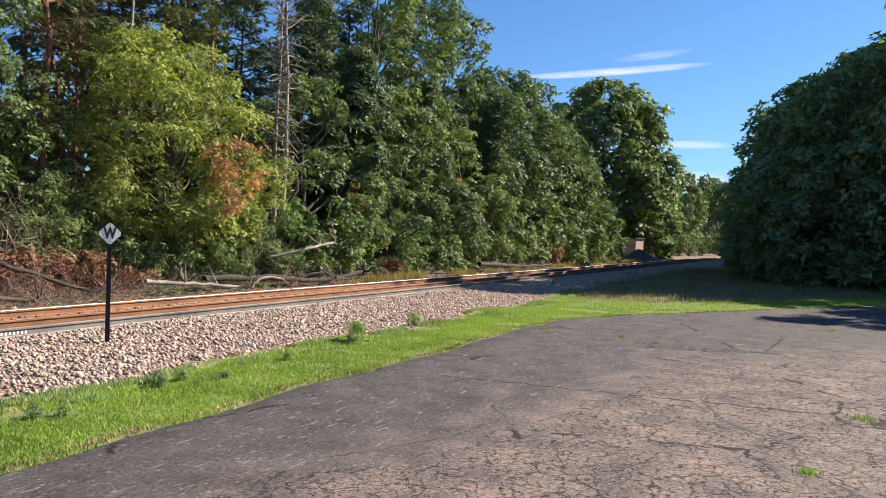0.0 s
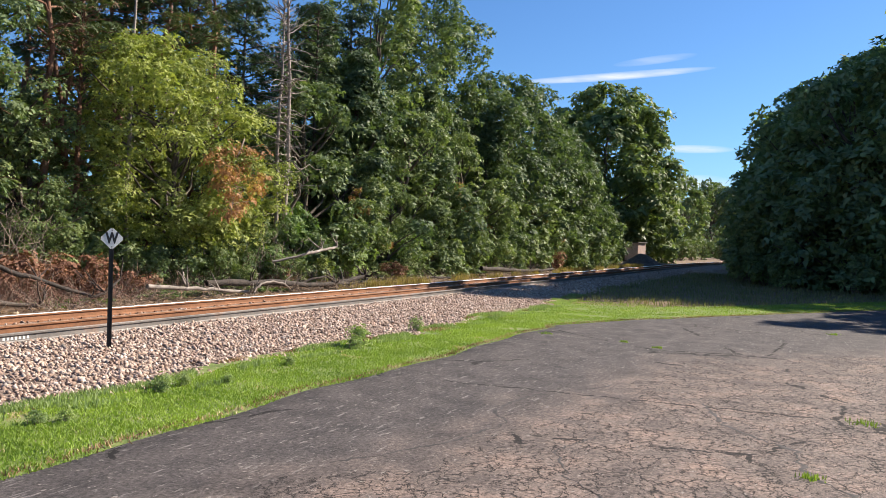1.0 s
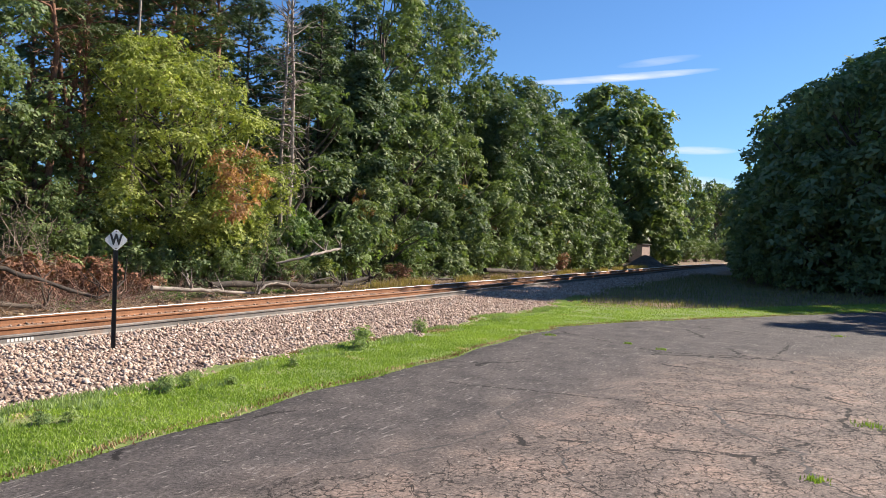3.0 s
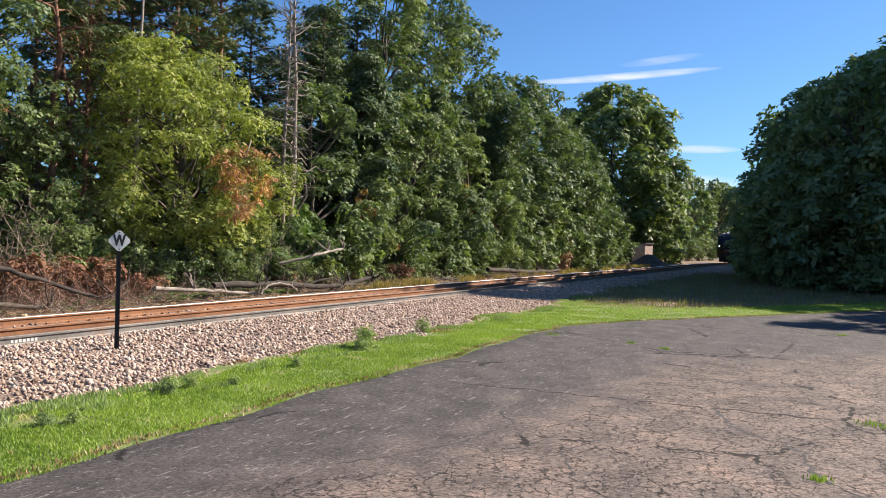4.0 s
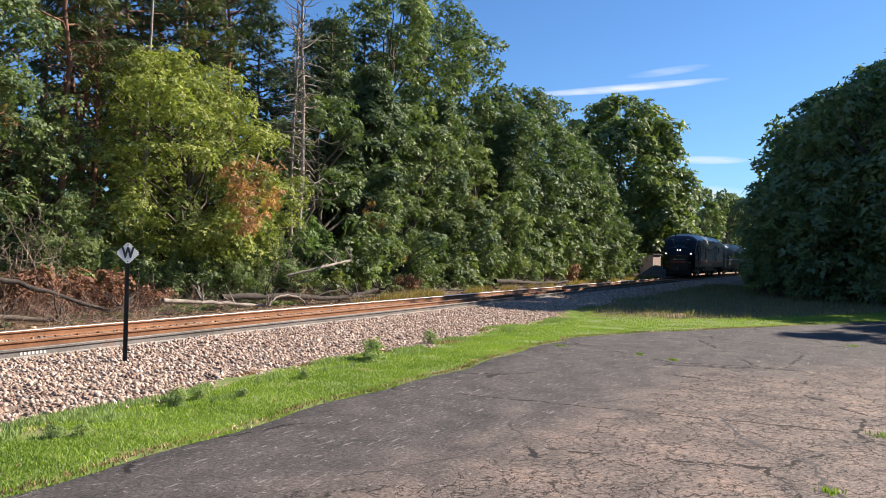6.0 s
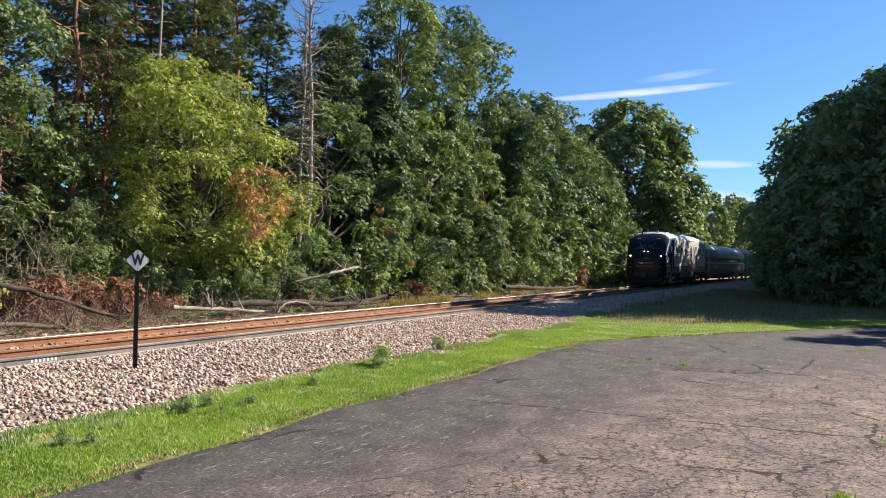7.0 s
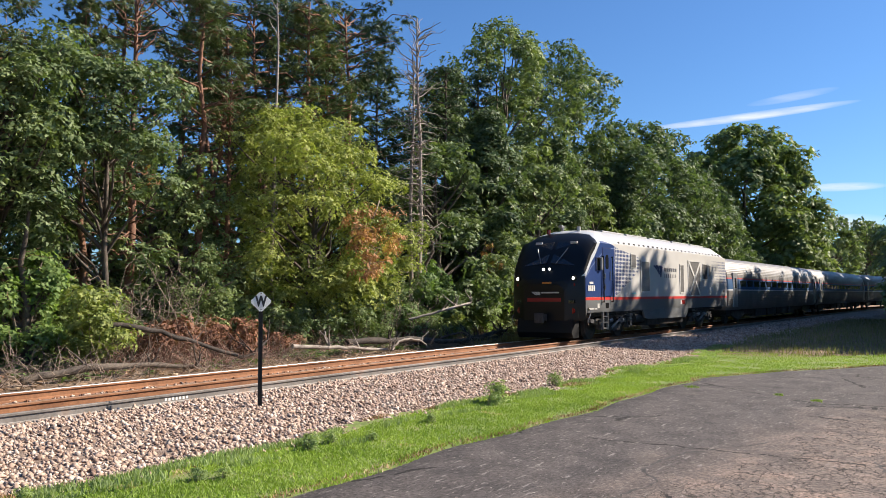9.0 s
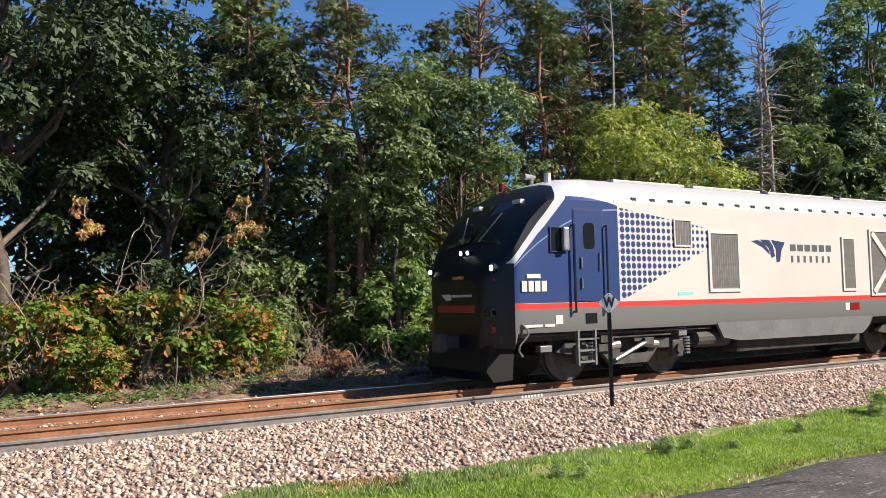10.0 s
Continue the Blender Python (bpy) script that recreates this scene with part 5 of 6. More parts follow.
def livery_material():
    """The locomotive's paint: black mask, silver sweep, blue cab, white body with fading blue dots, red line, grey skirt."""
    m, nd, ln, b = shader("locomotive_livery")
    v = coords(nd, ln)
    sep = nd.new("ShaderNodeSeparateXYZ")
    ln.new(v, sep.inputs[0])
    X, Y, Z = (Ex(nd, ln, s) for s in sep.outputs)
    white, blue, black, red, grey, silver = (0.5, 0.48, 0.445), (0.014, 0.036, 0.125), (0.0035, 0.004, 0.005), (0.5, 0.035, 0.03), (0.13, 0.135, 0.135), (0.42, 0.44, 0.46)
    col = ramp(nd, ln, noise_tex(nd, ln, v, 0.8, 3), [(0.3, tuple(c * 0.9 for c in white)), (0.7, white)])
    sweep = (X - 1.1) - (Z - 2.35) * 0.86          # < 0: before the windscreen pillar
    # dots that shrink away from the cab
    P = 0.148
    rowf = (Z / P).op("FRACT") - 0.5
    colf = ((X - 3.72) / P).op("FRACT") - 0.5
    d2 = rowf * rowf + colf * colf
    rad = ((X - 3.7) * -0.055 + 0.44)
    dots = (d2.op("SQRT") < rad) & (X > 3.7) & (X < 6.35) & (Z > ((X - 3.8) * 0.42 + 1.62)) & (Z < ((X - 3.7) * -0.13 + 3.48))
    rdots = (d2.op("SQRT") < ((X - 16.2) * 0.1 + 0.12)) & (X > 16.2) & (Z > 2.25) & (Z < 3.35)
    col = mixc(nd, ln, (dots | rdots).s, col, blue)
    cab = (X < 3.68) & (sweep > ((Z - 2.3) * 0.1 + 0.02)) & (Z > 1.58) & (Z < ((X - 2.55) * (X - 2.55) * -0.12 + 3.66))
    col = mixc(nd, ln, cab.s, col, blue)
    line = (Z < (((X - 3.68) * (X - 3.68)) * -0.17 + 3.44)) & (Z > (((X - 3.68) * (X - 3.68)) * -0.17 + 3.41)) & cab
    col = mixc(nd, ln, line.s, col, (0.16, 0.2, 0.32))
    top = (Z > 3.62) & (X > 3.2)
    col = mixc(nd, ln, top.s, col, (0.37, 0.37, 0.365))
    col = mixc(nd, ln, ((sweep > -0.1) & (sweep < ((Z - 2.3) * 0.1 + 0.02)) & (Z > 2.32)).s, col, silver)
    col = mixc(nd, ln, ((sweep < -0.1) & (Z > 2.32) & (X < 2.5)).s, col, black)
    col = mixc(nd, ln, ((Z < 2.33) & (X < 1.08)).s, col, black)
    col = mixc(nd, ln, (Z < 1.47).s, col, grey)
    col = mixc(nd, ln, ((Z < 1.47) & (X < 1.08)).s, col, black)
    col = mixc(nd, ln, ((Z > 1.47) & (Z < 1.575) & (X > 1.08)).s, col, red)
    # a red panel low on the nose
    col = mixc(nd, ln, ((Z > 1.42) & (Z < 1.56) & (X < 0.9) & (Y.op("ABSOLUTE") < 0.68)).s, col, (0.22, 0.02, 0.018))
    # road dirt low down
    dirt = nmath(nd, ln, "MULTIPLY", noise_tex(nd, ln, v, 2.5, 5), ((Z * -0.8) + 1.5).op("MAXIMUM", 0.0).op("MINIMUM", 1.0).s)
    col = mixc(nd, ln, nmath(nd, ln, "MULTIPLY", nmath(nd, ln, "MULTIPLY", dirt, 0.5), (X > 1.1).s), col, (0.12, 0.1, 0.085))
    ln.new(col, b.inputs["Base Color"])
    b.inputs["Roughness"].default_value = 0.38
    b.inputs["Specular IOR Level"].default_value = 0.35
    seams = ((X * 0.47).op("FRACT") < 0.006) & (X > 3.7)
    bump(nd, ln, nmath(nd, ln, "ADD", nmath(nd, ln, "MULTIPLY", seams.s, -1.0), nmath(nd, ln, "MULTIPLY", noise_tex(nd, ln, v, 1.5, 2), 0.35)), b, 0.25, 0.02)
    return m


LIVERY = livery_material()
BLACK_GLOSS = plain("black_gloss", (0.012, 0.012, 0.014), 0.18, dirt=0.1)
GLASS_DARK = plain("dark_window_glass", (0.012, 0.014, 0.017), 0.06, dirt=0.1, spec=0.8)
UNDER = surface("underframe_grime", [(0.3, (0.02, 0.018, 0.016)), (0.7, (0.07, 0.06, 0.052))], 3, 0.75, 25)
TRUCK = surface("truck_grey", [(0.3, (0.025, 0.023, 0.02)), (0.7, (0.085, 0.08, 0.074))], 4, 0.6, 30, metal=0.2)
WHEEL = plain("wheel_steel", (0.13, 0.125, 0.12), 0.45, 0.6, dirt=0.4, scale=6)
GRILLE = surface("grille_taupe", [(0.3, (0.19, 0.175, 0.155)), (0.7, (0.27, 0.25, 0.225))], 4, 0.6, 40, metal=0.2)
TRIM_WHITE = plain("trim_off_white", (0.54, 0.52, 0.48), 0.45, dirt=0.15)
BLUE_PAINT = plain("blue_paint", (0.014, 0.036, 0.125), 0.35, dirt=0.1)
MARK_BLUE = plain("marking_dark_blue", (0.02, 0.03, 0.1), 0.4, dirt=0.1)
MARK_GREY = plain("marking_dark_grey", (0.08, 0.08, 0.09), 0.4, dirt=0.1)
MARK_TEAL = plain("marking_teal", (0.2, 0.5, 0.48), 0.4, dirt=0.1)
ALU = plain("bright_aluminium", (0.3, 0.3, 0.3), 0.4, 0.6, dirt=0.4)


def lamp_material(name, col, strength):
    m, nd, ln, b = shader(name)
    b.inputs["Base Color"].default_value = (*col, 1)
    b.inputs["Emission Color"].default_value = (*col, 1)
    b.inputs["Emission Strength"].default_value = strength
    return m


HEADLIGHT = lamp_material("headlight_glow", (1.0, 0.97, 0.9), 3.0)
LENS = plain("lamp_lens_grey", (0.45, 0.45, 0.45), 0.15, dirt=0.1)
LENS_RED = plain("marker_red", (0.2, 0.015, 0.015), 0.2, dirt=0.1)


def curve_at(x, table):
    return float(np.interp(x, [a for a, _ in table], [b for _, b in table]))


NOSE_TOP = [(0.7, 2.05), (0.74, 2.2), (0.85, 2.38), (1.12, 2.78), (1.45, 3.28), (1.88, 3.7), (2.3, 3.97), (2.85, 4.13), (3.5, 4.18), (17.6, 4.18), (18.3, 4.0), (18.95, 3.55)]
NOSE_W = [(0.7, 0.8), (0.74, 0.95), (0.85, 1.16), (0.95, 1.31), (1.08, 1.46), (1.15, 1.48), (1.75, 1.5), (18.95, 1.5)]
WHEEL_R = 0.54


def loco_bogie(parent, x, wheels):
    """A two-axle truck: side frames, springs, axle boxes, brake gear and two turning wheelsets."""
    t = new("truck")
    t.parent, t.location = parent, (x, 0, 0)
    for s in (-1, 1):
        bm = bmesh.new()
        prism(bm, [(-1.95, 0.62), (-1.7, 0.8), (-0.7, 0.78), (-0.45, 0.5), (0.45, 0.5), (0.7, 0.78), (1.7, 0.8), (1.95, 0.62), (1.6, 0.56), (0.8, 0.58), (0.5, 0.3), (-0.5, 0.3), (-0.8, 0.58), (-1.6, 0.56)], s * 1.12, s * 1.24)
        part("side_frame", bm, TRUCK, t)
        for q in (-1.35, 1.35):
            part("axle_box", rod(boxed(q - 0.16, q + 0.16, s * 1.13, s * 1.3, 0.36, 0.74, 0.03), (q, s * 1.29, 0.54), (q, s * 1.38, 0.54), 0.1, n=12), TRUCK, t)
            bm = bmesh.new()
            for k in range(6):
                rod(bm, (q + 0.33, s * 1.2, 0.42 + k * 0.065), (q + 0.33, s * 1.2, 0.455 + k * 0.065), 0.105, n=12)
            part("coil_spring", bm, ALU, t, "grey coil spring")
            part("brake_cylinder", rod(bmesh.new(), (q * 0.55, s * 1.27, 0.66), (q * 0.25, s * 1.27, 0.7), 0.085, n=10), ALU, t)
        part("damper", rod(bmesh.new(), (-0.5, s * 1.33, 0.4), (0.35, s * 1.33, 0.72), 0.045, n=8), ALU, t)
        part("brake_hose", rod(bmesh.new(), (-1.1, s * 1.32, 0.85), (1.1, s * 1.32, 0.86), 0.022, n=6), UNDER, t)
    part("bolster", boxed(-0.4, 0.4, -1.1, 1.1, 0.4, 0.95, 0.03), UNDER, t)
    for q in (-1.35, 1.35):
        wheels.append(wheelset(parent, x + q))
    return t


def wheelset(parent, x, r=WHEEL_R):
    bm = bmesh.new()
    rod(bm, (0, -1.05, 0), (0, 1.05, 0), 0.09, n=12)
    for s in (-1, 1):
        rod(bm, (0, s * 0.69, 0), (0, s * 0.72, 0), r + 0.03, n=36)
        rod(bm, (0, s * 0.72, 0), (0, s * 0.82, 0), r, n=36)
        rod(bm, (0, s * 0.82, 0), (0, s * 0.84, 0), r * 0.82, r * 0.7, n=36)
        for k in range(6):
            a = k * math.pi / 3
            rod(bm, (0.26 * math.cos(a), s * 0.82, 0.26 * math.sin(a)), (0.26 * math.cos(a), s * 0.855, 0.26 * math.sin(a)), 0.04, n=8)
    o = part("wheelset", bm, WHEEL, parent, "steel wheels on an axle")
    o.location = (x, 0, r)
    return o


def framed_panel(parent, name, x0, x1, z0, z1, mat, y=-1.5, frame=0.05, slats=0, label="", rim=None):
    """A recessed panel with a raised rim and, if wished, upright slats."""
    s = 1 if y > 0 else -1
    p = part(name, prism(bmesh.new(), rounded(x0, x1, z0, z1, 0.05), y - 0.004 * s, y + 0.012 * s), mat, parent, label)
    bm = bmesh.new()
    f = frame
    for a in ((x0 - f, x1 + f, z1, z1 + f), (x0 - f, x1 + f, z0 - f, z0), (x0 - f, x0, z0, z1), (x1, x1 + f, z0, z1)):
        box(bm, a[0], a[1], y - 0.005, y + 0.03 * s, a[2], a[3])
    part("rim", bm, rim or TRIM_WHITE, p)
    if slats:
        w = (x1 - x0) / slats
        first = None
        for i in range(slats):
            if first is None:
                first = part("slat", boxed(-w * 0.3, w * 0.3, -0.006, 0.006, z0 + 0.02, z1 - 0.02), mat, p)
                o = first
            else:
                o = mesh_part("slat", first.data, p)
            o.matrix_basis = pose(x0 + w * (i + 0.5), y + s * 0.018, 0, 0, 0, 25 * s)
    return p


def locomotive():
    t = tagged(new("locomotive"), "white and dark blue diesel locomotive with red line and black nose", "locomotive")
    wheels = []
    # shell
    st = [0.7, 0.74, 0.8, 0.85, 0.9, 0.95, 1.02, 1.08, 1.15, 1.28, 1.45, 1.65, 1.88, 2.1, 2.3, 2.55, 2.85, 3.5, 5, 8, 12, 16, 17.6, 18.0, 18.3, 18.7, 18.95]
    bm = bmesh.new()
    rings = []
    for x in st:
        w, zt = curve_at(x, NOSE_W), curve_at(x, NOSE_TOP)
        zs = min(3.62, zt - 0.12)
        wr = w - 0.05 if zt < 3.7 else w
        k = min(1.0, max(0.0, (x - 0.7) / 1.8))
        zb = 1.02 if 1.12 < x else 0.75
        half = [(w - 0.03, zb), (w, zb + 0.12), (w, 1.47), (w, min(2.33, zs - 0.1)), (wr, zs - 0.04), (wr - 0.06 - 0.08 * k, zs + (zt - zs) * 0.3), (w * 0.72, zs + (zt - zs) * 0.78), (w * 0.4, zt - 0.015), (0.0, zt)]
        ring = [(-y, z) for y, z in half] + [(y, z) for y, z in half[-2::-1]]
        rings.append([bm.verts.new((x, y, z)) for y, z in ring])
    n = len(rings[0])
    for r, q in zip(rings, rings[1:]):
        for i in range(n):
            bm.faces.new((r[i], r[(i + 1) % n], q[(i + 1) % n], q[i]))
    bm.faces.new(rings[0][::-1]), bm.faces.new(rings[-1])
    body = part("body", bm, LIVERY, t, "white, blue and black painted shell", smooth=True)
    body.data.polygons.foreach_set("use_smooth", [abs(p.normal.x) < 0.97 for p in body.data.polygons])
    md = body.modifiers.new("edges", "EDGE_SPLIT")
    md.split_angle = radians(32)
    # lower skirts, tank and pilot
    for s in (-1, 1):
        part("skirt", prism(bmesh.new(), [(6.55, 1.05), (6.75, 0.72), (7.3, 0.64), (12.0, 0.62), (12.3, 0.8), (12.5, 1.05)], s * 1.42, s * 1.49), plain("skirt_grey", (0.13, 0.135, 0.135), 0.5), t, "grey skirt")
    part("fuel_tank", boxed(7.4, 12.2, -1.3, 1.3, 0.36, 1.05, 0.08), UNDER, t, "dark fuel tank")
    part("underframe", boxed(0.9, 18.7, -1.25, 1.25, 0.85, 1.1), UNDER, t)
    bm = bmesh.new()
    prism(bm, [(0.66, 0.32), (0.82, 0.12), (1.25, 0.14), (1.3, 0.8), (0.74, 0.8)], -1.1, 1.1)
    part("pilot", bm, plain("pilot_black", (0.005, 0.005, 0.0055), 0.6, spec=0.3), t, "dark snow plough")
    cp = part("coupler", boxed(0.4, 0.9, -0.11, 0.11, 0.72, 0.98, 0.03), UNDER, t)
    part("coupler_head", boxed(0.22, 0.42, -0.17, 0.17, 0.66, 1.02, 0.05), UNDER, cp)
    # windscreen panes, inset on the slope
    for s in (-1, 1):
        bm = bmesh.new()
        a = [(1.14, s * 0.08), (1.14, s * 1.08), (1.8, s * 1.06), (1.8, s * 0.08)]
        vs = [bm.verts.new((x, y, curve_at(x, NOSE_TOP) - 0.028 - 0.2 * max(0, abs(y) - 0.55))) for x, y in a]
        f = bm.faces.new(vs)
        r = bmesh.ops.extrude_face_region(bm, geom=[f])
        bmesh.ops.translate(bm, verts=[q for q in r["geom"] if isinstance(q, bmesh.types.BMVert)], vec=(-0.04, 0, 0.045))
        pane = part("windscreen", bm, GLASS_DARK, t, "dark sloping windscreen pane")
        part("wiper", rod(bmesh.new(), (1.08, s * 0.3, 2.81), (1.45, s * 0.62, 3.38), 0.014, n=6), ALU, pane)
    for s in (-1, 1):
        part("number_board", boxed(1.72, 1.86, s * 0.72 - 0.13, s * 0.72 + 0.13, 3.55, 3.64, 0.01), LENS, t, "pale lit number board")
        h = part("headlight_housing", rod(bmesh.new(), (1.15, s * 0.12, 2.64), (0.93, s * 0.12, 2.6), 0.07, n=16), BLACK_GLOSS, t)
        part("headlight", rod(bmesh.new(), (0.935, s * 0.12, 2.601), (0.92, s * 0.12, 2.6), 0.045, n=16), HEADLIGHT, h, "glowing headlight")
        h = part("ditch_light_housing", rod(bmesh.new(), (1.0, s * 1.14, 2.26), (0.8, s * 1.13, 2.26), 0.1, n=16), BLACK_GLOSS, t)
        part("ditch_light", rod(bmesh.new(), (0.805, s * 1.13, 2.26), (0.79, s * 1.13, 2.26), 0.055, n=16), HEADLIGHT, h, "glowing ditch light")
        part("marker_light", rod(bmesh.new(), (1.0, s * 1.12, 2.03), (0.83, s * 1.11, 2.03), 0.06, n=12), LENS_RED, t, "red marker light")
        part("lower_light", boxed(0.74, 1.02, s * 1.02 - 0.15, s * 1.02 + 0.15, 1.36, 1.49, 0.02), GLASS_DARK, t)
        part("end_lamp", rod(bmesh.new(), (1.05, s * 1.06, 1.1), (0.8, s * 1.04, 1.1), 0.12, n=12), LENS_RED, t)
    part("nose_plate", boxed(0.68, 0.76, -0.3, 0.06, 2.07, 2.13, 0.005), plain("amber_lens", (0.5, 0.2, 0.04), 0.3), t, "amber strip light")
    # emblem on the nose, plain shapes
    em = part("nose_emblem", prism(bmesh.new(), [(0, 0), (0.01, 0), (0.01, 0.01), (0, 0.01)], 0, 0.01), TRIM_WHITE, t)
    em.location = (0.69, 0.3, 1.7)
    for k in range(3):
        bm = bmesh.new()
        for a in ((0.52 - k * 0.12, 1.78), (0.42 - k * 0.12, 1.78), (0.28 - k * 0.07, 1.66 + k * 0.01), (0.34 - k * 0.07, 1.66)):
            bm.verts.new((0.688, a[0], a[1]))
        bm.verts.ensure_lookup_table()
        bm.faces.new(bm.verts)
        r = bmesh.ops.extrude_face_region(bm, geom=bm.faces[:])
        bmesh.ops.translate(bm, verts=[q for q in r["geom"] if isinstance(q, bmesh.types.BMVert)], vec=(0.03, 0, 0))
        part("emblem_stripe", bm, TRIM_WHITE, t, "pale emblem stripe")
    part("nose_marking", boxed(0.688, 0.72, -0.6, 0.12, 1.72, 1.77), plain("marking_pale_grey", (0.4, 0.4, 0.4), 0.4), t, "pale bar of lettering")
    for y in (-1, 1):
        # cab side: window, door, handrails, steps
        w = framed_panel(t, "side_window", 1.92, 2.3, 2.57, 3.02, GLASS_DARK, y * 1.5, 0.02, label="dark cab side window", rim=MARK_BLUE)
        part("mirror", boxed(2.16, 2.3, y * 1.53, y * 1.63, 2.57, 3.03, 0.03), ALU, w, "silver side mirror")
        door = part("cab_door", boxed(2.52, 3.24, y * 1.499, y * 1.52, 1.6, 3.38, 0.0), BLUE_PAINT, t, "blue cab door")
        bm = bmesh.new()
        for a in ((2.49, 3.27, 3.38, 3.42), (2.49, 2.52, 1.6, 3.38), (3.24, 3.27, 1.6, 3.38)):
            box(bm, a[0], a[1], y * 1.499, y * 1.512, a[2], a[3])
        part("door_frame", bm, MARK_BLUE, door)
        bm = prism(bmesh.new(), rounded(2.74, 3.02, 2.62, 3.14, 0.09), y * 1.515, y * 1.526)
        part("door_window", bm, GLASS_DARK, door, "dark rounded door window")
        for z in (2.35, 1.95):
            part("door_latch", rod(bmesh.new(), (2.66, y * 1.54, z - 0.1), (2.66, y * 1.54, z + 0.1), 0.02, n=6), ALU, door)
        part("door_grip", rod(bmesh.new(), (3.14, y * 1.545, 2.2), (3.14, y * 1.545, 2.55), 0.014, n=6), ALU, door)
        for x in (2.46, 3.3):
            bm = bmesh.new()
            rod(bm, (x, y * 1.57, 1.38), (x, y * 1.57, 3.1), 0.022, n=8)
            for z in (1.4, 3.08):
                rod(bm, (x, y * 1.49, z), (x, y * 1.57, z), 0.02, n=6)
            part("handrail", bm, BLACK_GLOSS, t, "dark upright handrail")
        part("step_recess", boxed(2.75, 3.05, y * 1.495, y * 1.506, 1.16, 1.36), BLACK_GLOSS, t)
        part("placard", boxed(2.0, 2.18, y * 1.495, y * 1.506, 1.17, 1.34), TRIM_WHITE, t, "small white placard")
        lad = part("ladder", boxed(2.56, 2.6, y * 1.4, y * 1.48, 0.35, 1.05), ALU, t)
        part("ladder_rail", boxed(3.0, 3.04, y * 1.4, y * 1.48, 0.35, 1.05), ALU, lad)
        for z in (0.4, 0.62, 0.84):
            part("rung", boxed(2.6, 3.0, y * 1.41, y * 1.47, z, z + 0.035), ALU, lad)
        bm = bmesh.new()
        for k in range(6):
            a0, a1 = k * math.pi / 6, (k + 1) * math.pi / 6
            rod(bm, (1.2 + 0.12 * math.sin(a0 * 2), y * (1.5 + 0.06 * math.sin(a0)), 1.2 - k * 0.1), (1.2 + 0.12 * math.sin(a1 * 2), y * (1.5 + 0.06 * math.sin(a1)), 1.1 - k * 0.1), 0.018, n=6)
        part("corner_grab", bm, ALU, t, "bent grab iron")
        # side panels
        framed_panel(t, "vent_panel", 5.3, 5.78, 2.74, 3.27, GRILLE, y * 1.5, 0.03, 6, "grey vent panel")
        framed_panel(t, "grille_panel", 6.4, 7.3, 1.8, 3.02, GRILLE, y * 1.5, 0.07, 12, "tall grey air intake grille")
        framed_panel(t, "grille_panel", 11.3, 11.75, 1.76, 3.0, GRILLE, y * 1.5, 0.06, 6, "narrow grey grille")
        xp = framed_panel(t, "cooling_panel", 12.5, 14.25, 1.62, 3.22, GRILLE, y * 1.5, 0.06, 22, "large grey cooling grille with white cross brace")
        for a, b in (((12.55, 1.66), (14.2, 3.18)), ((12.55, 3.18), (14.2, 1.66))):
            d = Vector((b[0] - a[0], 0, b[1] - a[1]))
            bm = boxed(-d.length / 2, d.length / 2, -0.012, 0.012, -0.075, 0.075)
            o = part("brace", bm, TRIM_WHITE, xp, "white diagonal brace")
            o.matrix_basis = Matrix.Translation(((a[0] + b[0]) / 2, y * 1.535, (a[1] + b[1]) / 2)) @ Matrix.Rotation(-math.atan2(d.z, d.x), 4, "Y")
        framed_panel(t, "rear_window", 14.75, 15.5, 2.42, 3.14, UNDER, y * 1.5, 0.04, 0, "dark rear vent opening")
        framed_panel(t, "vent_panel", 15.7, 16.0, 2.6, 3.1, GRILLE, y * 1.5, 0.03, 4, "grey vent panel")
        part("filler", boxed(11.5, 11.9, y * 1.495, y * 1.507, 1.22, 1.4), LENS_RED, t, "dark red filler cap recess")
        part("filler_label", boxed(11.3, 11.48, y * 1.495, y * 1.507, 1.22, 1.4), TRIM_WHITE, t)
        # markings, plain
        for i in range(4):
            part("number_bar", boxed(1.22 + i * 0.155, 1.34 + i * 0.155, y * 1.497, y * 1.505, 1.8, 2.0), TRIM_WHITE, t, "white bar in place of a digit")
        part("owner_mark", boxed(1.34, 1.66, y * 1.497, y * 1.505, 2.05, 2.13), TRIM_WHITE, t, "small white bar of lettering")
        for x0, x1 in ((1.25, 1.68), (1.74, 1.98)):
            part("type_mark", boxed(x0, x1, y * 1.497, y * 1.505, 1.13, 1.18), TRIM_WHITE, t, "small white bar of lettering")
        part("builder_mark", boxed(5.35, 5.8, y * 1.497, y * 1.505, 1.68, 1.74), MARK_TEAL, t, "small teal bar of lettering")
        for blade in (((7.8, 2.88), (8.02, 2.91), (8.22, 2.84), (8.4, 2.68), (8.43, 2.58), (8.2, 2.74)), ((8.1, 2.92), (8.42, 2.92), (8.56, 2.78), (8.62, 2.54), (8.5, 2.5), (8.42, 2.72)), ((8.5, 2.92), (9.0, 2.87), (8.86, 2.66), (8.8, 2.42), (8.68, 2.4), (8.66, 2.72))):
            part("emblem_sweep", prism(bmesh.new(), blade, y * 1.497, y * 1.506), MARK_BLUE, t, "dark blue emblem sweep")
        for i in range(6):
            part("letter_bar", boxed(9.2 + i * 0.28, 9.41 + i * 0.28, y * 1.497, y * 1.505, 2.67, 2.83), MARK_GREY, t)
